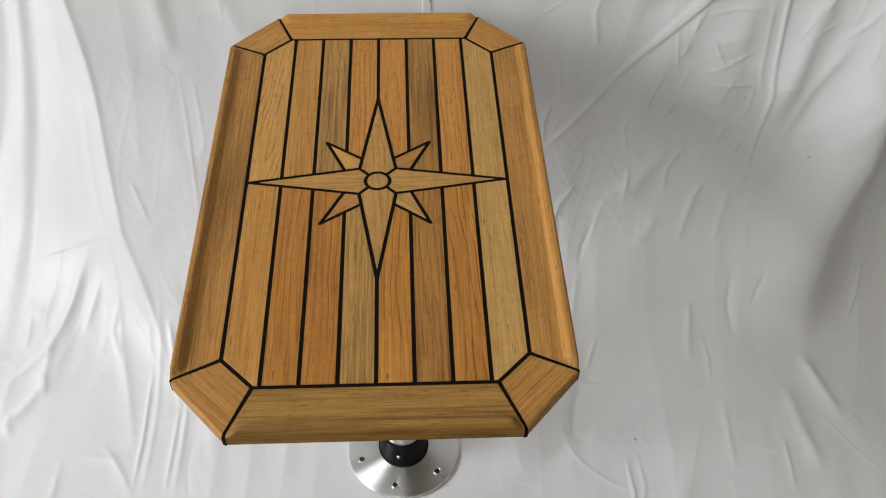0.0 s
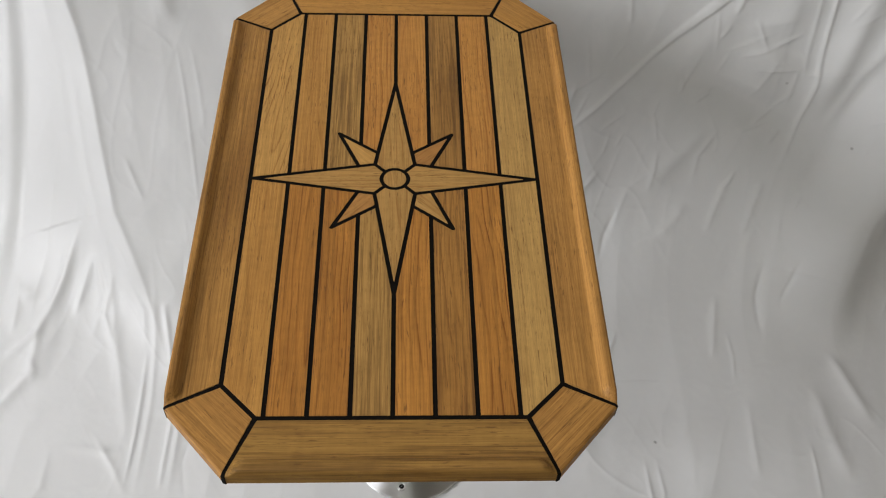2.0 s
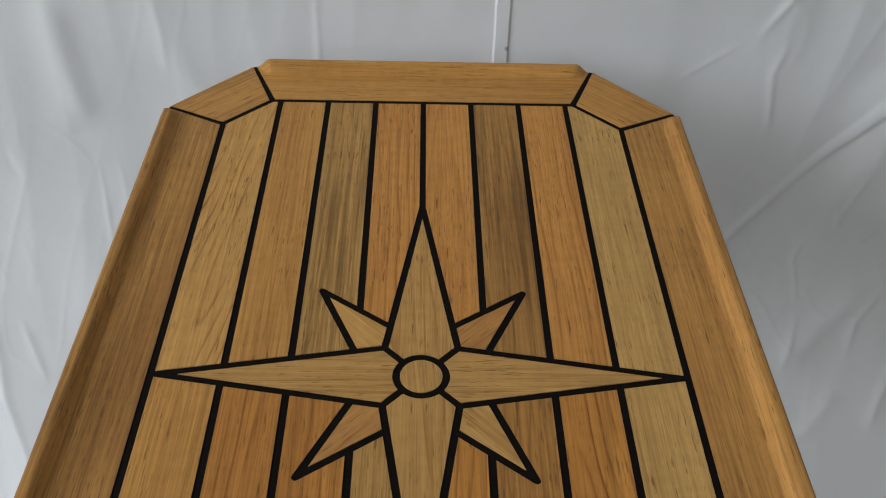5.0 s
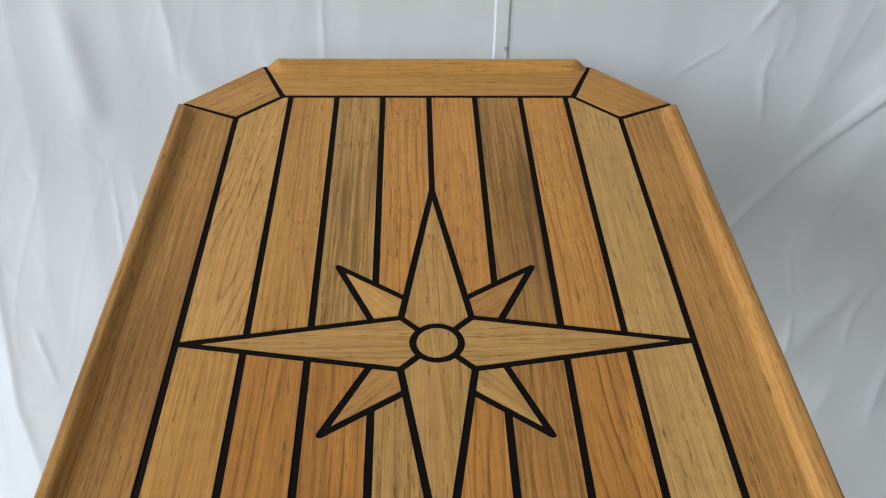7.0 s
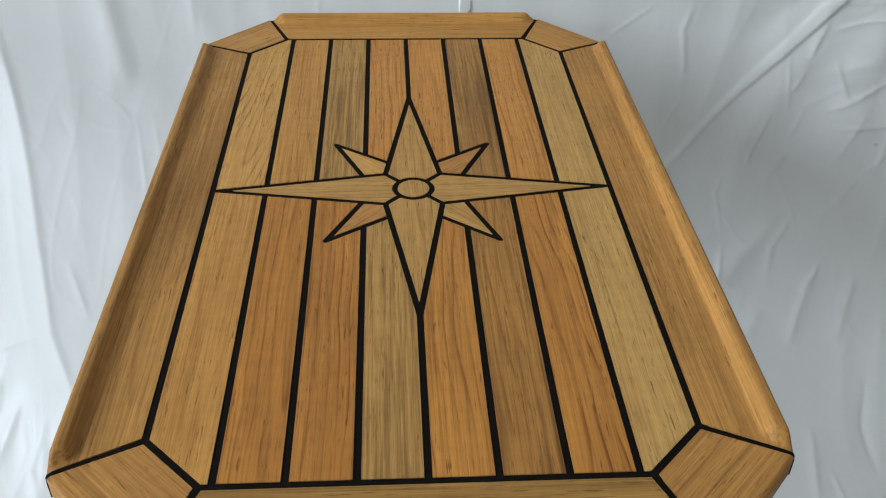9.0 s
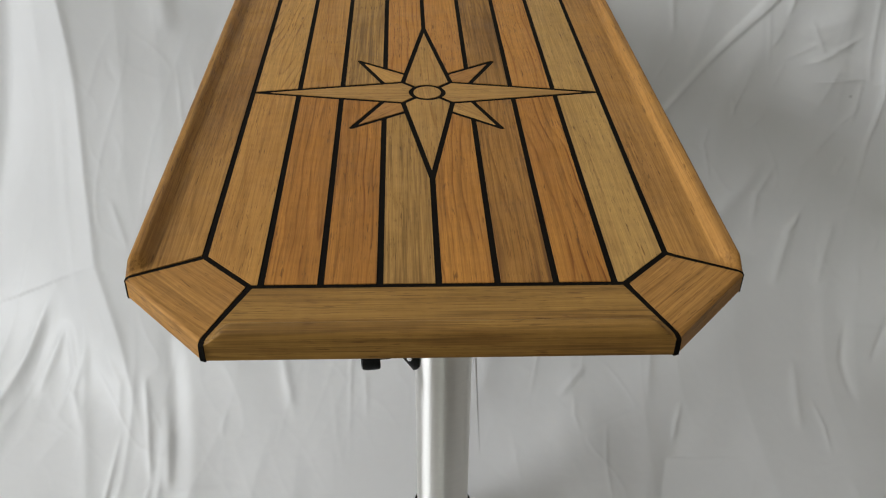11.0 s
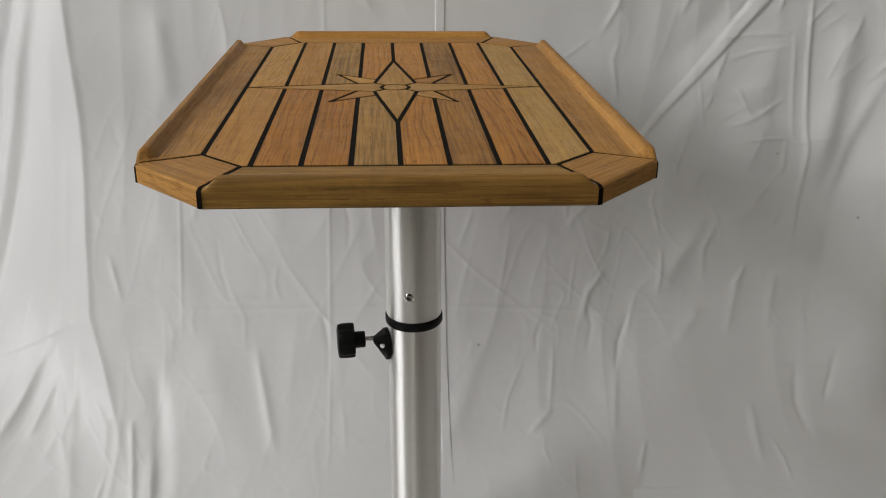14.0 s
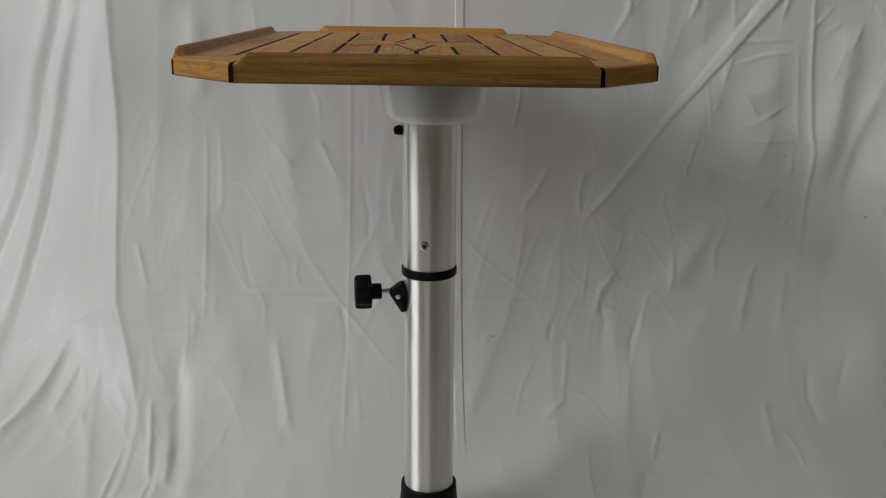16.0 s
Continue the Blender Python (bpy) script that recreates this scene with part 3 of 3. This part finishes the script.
def inset(poly, d):
    """A convex polygon, wound clockwise, shrunk by d on all sides."""
    lines = []
    for a, c in zip(poly, poly[1:] + poly[:1]):
        n = Vector((c[1] - a[1], a[0] - c[0])).normalized()
        lines.append((Vector(a) + n * d, Vector(c) - Vector(a)))
    out = []
    for (p, u), (r, v) in zip(lines[-1:] + lines[:-1], lines):
        k = (r - p).cross(v) / u.cross(v)
        out.append(tuple(p + u * k))
    return out


def clockwise(poly):
    area = sum(a[0] * c[1] - c[0] * a[1] for a, c in zip(poly, poly[1:] + poly[:1]))
    return list(poly) if area < 0 else list(poly)[::-1]


def cut_out(shape, holes):
    """Triangles of a flat shape that lie in none of the holes."""
    pts, faces = [], []
    for poly in [shape] + holes:
        poly = clockwise(poly)[::-1]
        faces.append(list(range(len(pts), len(pts) + len(poly))))
        pts += [Vector(p) for p in poly]
    v, _, f, _, _, src = geometry.delaunay_2d_cdt(pts, [], faces, 0, 1e-6)
    return v, [t for t, s in zip(f, src) if 0 in s and not any(h > 0 for h in s)]


def slab(v, f, z0, z1, m):
    """A flat piece of wood with its edges eased, in the frame of m (local Y along the grain)."""
    inv = m.inverted()
    bm = bmesh.new()
    vs = [bm.verts.new(inv @ Vector((p[0], p[1], z1))) for p in v]
    for t in f:
        bm.faces.new([vs[k] for k in t])
    bmesh.ops.delete(bm, geom=[p for p in bm.verts if not p.link_faces], context="VERTS")
    bmesh.ops.dissolve_limit(bm, angle_limit=0.01, verts=bm.verts, edges=bm.edges)
    rim = [e for e in bm.edges if e.is_boundary]
    new_edges = bmesh.ops.extrude_edge_only(bm, edges=rim)["geom"]
    for p in new_edges:
        if isinstance(p, bmesh.types.BMVert):
            p.co.z += z0 - z1
    return bm


def frame_at(x, y, turn):
    return pose(x, y, T, 0, 0, turn)


# the black bed under the boards, which shows in the joints
bed = bmesh.new()
top = [bed.verts.new((x, y, -0.0007)) for x, y in octagon(IN_X + 0.006, IN_Y + 0.006, IN_CX + 0.003, IN_CY + 0.003)]
low = [bed.verts.new((x, y, -DEEP + 0.001)) for x, y in octagon(IN_X + 0.006, IN_Y + 0.006, IN_CX + 0.003, IN_CY + 0.003)]
bed.faces.new(top)
bed.faces.new(low[::-1])
for k in range(8):
    bed.faces.new((top[k], low[k], low[k - 7], top[k - 7]))
tabletop = part("tabletop", bed, CAULK, table, "teak boards with black caulked joints and raised rails", pose(0, 0, T), smooth=None)

# star
CX, CY = 0.0, 0.0015
SHOULDER, ROUND = 0.0243, 0.0162


def turned_poly(poly, quarter):
    for _ in range(quarter):
        poly = [(y, -x) for x, y in poly]
    return [(x + CX, y + CY) for x, y in poly]


def ring_arc(a0, a1, r, n=10):
    return [(r * math.cos(radians(a0 + (a1 - a0) * k / n)), r * math.sin(radians(a0 + (a1 - a0) * k / n))) for k in range(n + 1)]


points, rays = [], []
RAY_TIPS = ((0.0712, 0.0775), (0.0795, 0.0680), (0.0725, 0.0780), (0.0785, 0.0700))
for quarter in range(4):
    tip = (0.1745, 0.171, 0.1735, 0.171)[quarter]
    points.append(clockwise(turned_poly([(0, tip), (SHOULDER, SHOULDER), (0, 0), (-SHOULDER, SHOULDER)], quarter)))
    k = 0.044
    side = SHOULDER * (tip - k) / (tip - SHOULDER)
    rays.append(clockwise(turned_poly([RAY_TIPS[quarter], (k, side), (SHOULDER, SHOULDER), (side, k)], quarter)))


def grow(poly, d):
    """A clockwise polygon widened by d, with round corners."""
    out = []
    n = len(poly)
    for k in range(n):
        a, p, c = (Vector(poly[j % n]) for j in (k - 1, k, k + 1))
        n0, n1 = (Vector((v.x, v.y)).orthogonal() for v in (p - a, c - p))
        n0 = Vector((-(p - a).y, (p - a).x)).normalized()
        n1 = Vector((-(c - p).y, (c - p).x)).normalized()
        turn = n0.angle_signed(n1)
        if turn >= -1e-6 and abs(turn) < 1e-6:
            out.append(tuple(p + n0 * d))
            continue
        if n0.cross(n1) > 0:
            out.append(tuple(p + (n0 + n1).normalized() * d))
            continue
        for j in range(7):
            v = (n0 * (1 - j / 6) + n1 * (j / 6)).normalized() if n0.dot(n1) > -0.7 else Vector((0, 0))
            if v.length == 0:
                ang = -n0.angle(n1) * j / 6
                v = Vector((n0.x * math.cos(ang) - n0.y * math.sin(ang), n0.x * math.sin(ang) + n0.y * math.cos(ang)))
            out.append(tuple(p + v * d))
    return out


blunted = [grow(p, GAP) for p in points + rays]
grown_disc = [(x + CX, y + CY) for x, y in ring_arc(0, 360, ROUND + GAP, 40)[:-1]]

for quarter, (poly, tone, turn) in enumerate(zip(points, (OLIVE_STAR, OLIVE_STAR, OLIVE_STAR, OLIVE_STAR), (0, 90, 0, 90))):
    m = frame_at(CX, CY, turn)
    v, f = cut_out(inset(poly, GAP), [grown_disc])
    part("star_point", slab(v, f, T - DEEP + 0.002, T, m), tone, tabletop, at=m, smooth=None)
for poly, turn, tone in zip(rays, (-45, 45, -45, 45), (STAR, OLIVE_STAR, STAR, PALE)):
    m = frame_at(poly[0][0] * 0.5, poly[0][1] * 0.5, turn)
    v, f = cut_out(inset(poly, GAP), [])
    part("star_ray", slab(v, f, T - DEEP + 0.002, T, m), tone, tabletop, at=m, smooth=None)
m = frame_at(CX, CY, 4)
v, f = cut_out([(x + CX, y + CY) for x, y in ring_arc(0, 360, ROUND - GAP, 40)[:-1]], [])
part("star_centre", slab(v, f, T - DEEP + 0.002, T, m), OLIVE_STAR, tabletop, at=m, smooth=None)

# planks: eight across, parted by the star's side points
EDGES = (-IN_X, -0.1275, -0.085, -0.0425, 0.0, 0.0425, 0.085, 0.1275, IN_X)
NORTH = (ARCHED, GOLD, OLIVE, ORANGE, ORANGE, UMBER, ORANGE, YELLOW)
SOUTH = (GOLD, RUSSET, RUSSET, OLIVE, SIENNA, BROWN, SIENNA, YELLOW)
outline = inset(clockwise(octagon(IN_X, IN_Y, IN_CX, IN_CY)), GAP)
for k, (a, c) in enumerate(zip(EDGES, EDGES[1:])):
    a2, c2 = a + GAP, c - GAP
    for way, tone in ((1, NORTH[k]), (-1, SOUTH[k])):
        end = IN_Y - GAP
        if k in (0, 7):
            # the outer planks end in the slanted corner
            o = abs(a if k == 0 else c) - GAP
            i = abs(c if k == 0 else a) + GAP
            sx = -1 if k == 0 else 1
            cy = IN_CY - GAP * 0.41
            slope_end = IN_Y - GAP
            poly = [(sx * i, CY), (sx * o, CY), (sx * o, way * cy), (sx * (IN_CX - GAP * 0.41), way * slope_end), (sx * i, way * slope_end)]
        else:
            poly = [(a2, CY), (c2, CY), (c2, way * end), (a2, way * end)]
        m = frame_at((a + c) / 2, way * 0.16, 0)
        gapline = [(-0.2, CY - GAP), (0.2, CY - GAP), (0.2, CY + GAP), (-0.2, CY + GAP)]
        v, f = cut_out(poly, blunted + [gapline])
        part("plank", slab(v, f, T - DEEP + 0.002, T, m), tone, tabletop, at=m, smooth=None)


# border boards with the raised rail, and the flat corner boards
def rail_height(v):
    """Height over the flat across a border board, v from 0 inside to 1 at the outer edge."""
    if v < 0.67:
        return 0.0
    if v < 0.86:
        u = (v - 0.67) / 0.19
        return RAIL * u * u * (3 - 2 * u)
    if v < 0.925:
        return RAIL
    u = (v - 0.925) / 0.075
    return RAIL - 0.0048 * (1 - math.sqrt(max(0.0, 1 - u * u)))


def border(i0, i1, o0, o1, tone, m, label="", railed=True):
    """A board between two inner and two outer corners, with its mitred ends."""
    inv = m.inverted()
    bm = bmesh.new()
    i0, i1, o0, o1 = (Vector(p) for p in (i0, i1, o0, o1))
    vs = [0, 0.2, 0.4, 0.6, 0.66, 0.68, 0.70, 0.72, 0.74, 0.76, 0.78, 0.80, 0.82, 0.84, 0.86, 0.88, 0.905, 0.925, 0.94, 0.955, 0.97, 0.983, 0.993, 1.0]
    length = (o1 - o0).length
    n = 48
    us = [0.5 - 0.5 * math.copysign(abs(math.cos(math.pi * k / n)) ** 0.75, math.cos(math.pi * k / n)) for k in range(n + 1)]
    out = (o0 + o1 - i0 - i1).normalized()
    grid = []
    for u in us:
        row = []
        for v in vs:
            p = i0.lerp(i1, u).lerp(o0.lerp(o1, u), v)
            h = 0.0
            if railed:
                d = min((p - i0.lerp(o0, v)).length, (p - i1.lerp(o1, v)).length)
                k = min(1.0, d / 0.013)
                k = k * k * (3 - 2 * k)
                h = rail_height(v) * k - (0.0025 * (1 - k) * max(0.0, (v - 0.9) / 0.1) ** 2)
            else:
                h = -0.0018 * (max(0.0, (v - 0.94) / 0.06)) ** 2
            row.append(bm.verts.new(inv @ Vector((p.x, p.y, T + h))))
        for z in (-0.006, -0.012, -DEEP + 0.002, -DEEP):
            p = o0.lerp(o1, u) - out * (0.002 if z == -DEEP else 0)
            row.append(bm.verts.new(inv @ Vector((p.x, p.y, T + z))))
        p = i0.lerp(i1, u)
        row.append(bm.verts.new(inv @ Vector((p.x, p.y, T - DEEP))))
        grid.append(row)
    w = len(grid[0])
    for a, c in zip(grid, grid[1:]):
        for k in range(w):
            bm.faces.new((a[k], a[(k + 1) % w], c[(k + 1) % w], c[k]))
    bm.faces.new(grid[0])
    bm.faces.new(grid[-1][::-1])
    return part("border_board" if railed else "corner_board", bm, tone, tabletop, label, m, smooth=40)


inner, outer = octagon(IN_X, IN_Y, IN_CX, IN_CY), octagon(OUT_X, OUT_Y, OUT_CX, OUT_CY)
TONES = {0: GOLD, 1: EDGE, 2: EDGE, 3: UMBER_EDGE, 4: EDGE, 5: SIDE, 6: EDGE, 7: GOLD}
for k in range(8):
    # sides 1, 3, 5, 7 are straight boards in turn with slanted corners
    i0, i1, o0, o1 = inner[k], inner[(k + 1) % 8], outer[k], outer[(k + 1) % 8]
    mid = (Vector(i0) + Vector(i1)) / 2
    d = Vector(i1) - Vector(i0)
    turn = math.degrees(math.atan2(d.y, d.x)) - 90
    n = Vector((-d.y, d.x)).normalized()
    if n.dot(mid) < 0:
        n = -n
    e = d.normalized()
    quad = inset(clockwise([i0, i1, o1, o0]), 0)
    shift = n * GAP
    # ends stand back from the mitre line by half a joint
    def back(p_in, p_out, sign):
        line = (Vector(p_out) - Vector(p_in)).normalized()
        k2 = MITRE / abs(line.cross(e))
        return Vector(p_in) + n * GAP * 1.0 + e * sign * k2 + line * 0, Vector(p_out) + e * sign * k2
    a_in, a_out = back(i0, o0, 1)
    c_in, c_out = back(i1, o1, -1)
    border(a_in, c_in, a_out, c_out, TONES[k], frame_at(mid.x, mid.y, turn), railed=(k % 2 == 1))

# caulk in the eight mitred joints, down to the edge
for a, c in zip(inner, outer):
    a, c = Vector(a), Vector(c)
    d = (c - a).normalized()
    n = Vector((-d.y, d.x)) * (MITRE + 0.0003)
    c = c - d * 0.0001
    bm = bmesh.new()
    prof2 = [(a, -0.0006), (c - d * 0.004, -0.0007), (c - d * 0.0012, -0.0018), (c, -0.004), (c, -DEEP + 0.001), (a, -DEEP + 0.001)]
    l, r = [[bm.verts.new((p.x + s * n.x, p.y + s * n.y, z)) for p, z in prof2] for s in (1, -1)]
    bm.faces.new(l)
    bm.faces.new(r[::-1])
    for k in range(6):
        bm.faces.new((l[k], r[k], r[k - 5], l[k - 5]))
    part("caulk_seam", bm, CAULK, tabletop, at=pose(0, 0, T), smooth=None)

# ---- the pedestal ----
LEAN = Vector((0.0175, -0.0235, T)) - BASE
AXIS = Matrix.Translation(BASE + LEAN * 0.037 / LEAN.z) @ Vector((0, 0, 1)).rotation_difference(LEAN).to_matrix().to_4x4()


def up(z):
    return AXIS @ Matrix.Translation((0, 0, z))


base = part("base_plate", turned([(0.0, 0.0), (0.100, 0.0), (0.1015, 0.0015), (0.1015, 0.0050), (0.1005, 0.0065), (0.095, 0.0078), (0.070, 0.0105), (0.050, 0.0130), (0.0, 0.0130)]), CAST, table, "round cast aluminium base plate with countersunk screws", Matrix.Translation(BASE))
for k in range(6):
    a = radians(198 + 60 * k)
    p = BASE + Vector((0.0800 * math.cos(a), 0.0800 * math.sin(a), 0.0099))
    hole = part("screw_hole", turned([(0.0, 0.0001), (0.0046, 0.0001), (0.0066, 0.0009), (0.0074, 0.0007), (0.0074, -0.004), (0.0, -0.004)], 24), CAST, base, at=Matrix.Translation(p))
    # screw heads take the near-black shade colour of the sunk holes
    part("screw", turned([(0.0, -0.0006), (0.0038, -0.0006), (0.0042, 0.0), (0.0034, 0.0004), (0.0018, 0.0004), (0.0015, -0.0003), (0.0, -0.0003)], 20), RECESS_SHADE, base, at=Matrix.Translation(p + Vector((0, 0, 0.0004))))
collar = part("collar", turned([(0.030, -0.024), (0.0440, -0.024), (0.0455, -0.0225), (0.0455, -0.019), (0.0430, -0.0175), (0.0418, -0.008), (0.0405, 0.006), (0.0395, 0.018), (0.0390, 0.026), (0.0385, 0.0345), (0.0368, 0.0362), (0.0342, 0.0362), (0.030, 0.033)]), RUBBER, table, "flared black rubber foot collar", up(0))
part("set_screw", turned([(0, 0), (0.0032, 0), (0.0036, 0.001), (0.0025, 0.0022), (0, 0.0022)], 16), STEEL, collar, at=up(0) @ Matrix.Translation((-0.009, -0.0395, 0.006)) @ pose(0, 0, 0, 75, 0, -12))
part("lower_tube", turned([(0.0315, -0.01), (0.0338, -0.01), (0.0338, 0.365), (0.0315, 0.365)], 96), ALU, table, "satin anodised aluminium lower tube", up(0))
upper = part("upper_tube", turned([(0.0330, 0.3560), (0.0342, 0.3548), (0.0348, 0.3558), (0.0348, 0.556), (0.0330, 0.556)], 96), ALU, table, "satin anodised aluminium upper tube", up(0))
part("mounting_cup", turned([(0.034, 0.546), (0.046, 0.546), (0.053, 0.5475), (0.058, 0.551), (0.0620, 0.558), (0.0675, 0.585), (0.0705, 0.6), (0.0720, 0.6205), (0.034, 0.6205)]), CAST, table, "spun aluminium mounting cup under the top", up(0) @ Matrix.Translation((0.006, 0, 0)))
# screw in the upper tube
a = radians(270 - 11)
seat = up(0.390) @ pose(0.0347 * math.cos(a), 0.0347 * math.sin(a), 0) @ pose(0, 0, 0, 90, 0, -11)
screw = part("tube_screw", turned([(0.0, -0.002), (0.0060, -0.002), (0.0060, 0.0008), (0.0045, 0.0026), (0.0025, 0.0030), (0.0, 0.0030)], 24), STEEL, upper, at=seat)
# a black hexagon on the head paints the shade of its socket
part("socket_shade", turned([(0.0, 0.0), (0.0026, 0.0), (0.0026, 0.0033), (0.0, 0.0033)], 6), RECESS_SHADE, upper, at=seat)
# stud at the upper tube
part("stop_stud", turned([(0.0, 0.0), (0.0062, 0.0), (0.0062, 0.006), (0.0045, 0.0095), (0.0, 0.011)], 24), RUBBER, upper, "black rubber stud", up(0.532) @ pose(-0.0345, 0, 0, 0, -90, 0))
# clamp ring with lug and star knob
clamp = part("clamp_ring", turned([(0.0335, 0.3430), (0.0352, 0.3430), (0.0362, 0.3445), (0.0362, 0.3525), (0.0352, 0.3545), (0.0335, 0.3545)], 96), RUBBER, table, "black plastic clamp ring between the tubes", up(0))
bm = bmesh.new()
# lug: a tongue against the tube and a tapering cone that holds the bolt
tongue = [(0.0, 0.014), (0.009, 0.011), (0.0140, -0.002), (0.012, -0.018), (0.006, -0.0275), (0.0, -0.029), (-0.006, -0.0275), (-0.012, -0.018), (-0.0140, -0.002), (-0.009, 0.011)]
fr = [bm.verts.new((-0.0365 - 0.0015, y, z)) for y, z in tongue]
bk = [bm.verts.new((-0.0315, y, z)) for y, z in tongue]
tipv = [bm.verts.new((-0.0530, y * 0.32, z * 0.16 + 0.001)) for y, z in tongue]
n = len(tongue)
bm.faces.new(tipv)
bm.faces.new(bk[::-1])
for k in range(n):
    bm.faces.new((fr[k], tipv[k], tipv[k - n + 1], fr[k - n + 1]))
    bm.faces.new((fr[k], bk[k], bk[k - n + 1], fr[k - n + 1]))
ZK = 0.3205
lug = part("clamp_lug", bm, RUBBER, clamp, at=up(ZK) @ pose(0, 0, 0, 0, 0, 10), smooth=30)
# small steel disc added on the lug, turned to give its glint
part("lug_glint_disc", turned([(0, 0), (0.0035, 0), (0.0030, 0.0015), (0, 0.0018)], 16), STEEL, clamp, at=up(ZK) @ pose(0, 0, 0, 0, 0, 10) @ pose(-0.0430, -0.0106, -0.004) @ pose(0, 0, 0, 90, 0, -36))
KN = up(ZK) @ pose(0, 0, 0, 0, 0, 6)
part("bolt", turned([(0, 0), (0.0032, 0), (0.0032, 0.026), (0, 0.026)], 20), STEEL, clamp, at=KN @ pose(-0.0500, 0, 0, 0, -90, 0))
part("knob_hub", turned([(0, 0), (0.0095, 0), (0.0105, 0.001), (0.0105, 0.013), (0.012, 0.016), (0, 0.016)], 32), RUBBER, clamp, at=KN @ pose(-0.0630, 0, 0, 0, -90, 0))
bm = bmesh.new()
levels = [(0.0, 0.94), (0.001, 0.985), (0.004, 1.0), (0.014, 1.0), (0.0185, 0.97), (0.0205, 0.93), (0.0215, 0.80)]
rings = []
for z, k in levels:
    ring = []
    for j in range(72):
        a = 2 * math.pi * j / 72
        r = 0.0214 + 0.0013 * math.cos(6 * a) - 0.0004 * math.cos(12 * a)
        ring.append(bm.verts.new((r * k * math.cos(a), r * k * math.sin(a), z)))
    rings.append(ring)
for p, r in zip(rings, rings[1:]):
    for j in range(72):
        bm.faces.new((p[j], p[(j + 1) % 72], r[(j + 1) % 72], r[j]))
bm.faces.new(rings[0][::-1])
bm.faces.new(rings[-1])
part("knob", bm, RUBBER, clamp, "black lobed plastic knob", at=KN @ pose(-0.0765, 0, 0, 0, -90, 0) @ pose(0, 0, 0, 0, 0, 15), smooth=30)
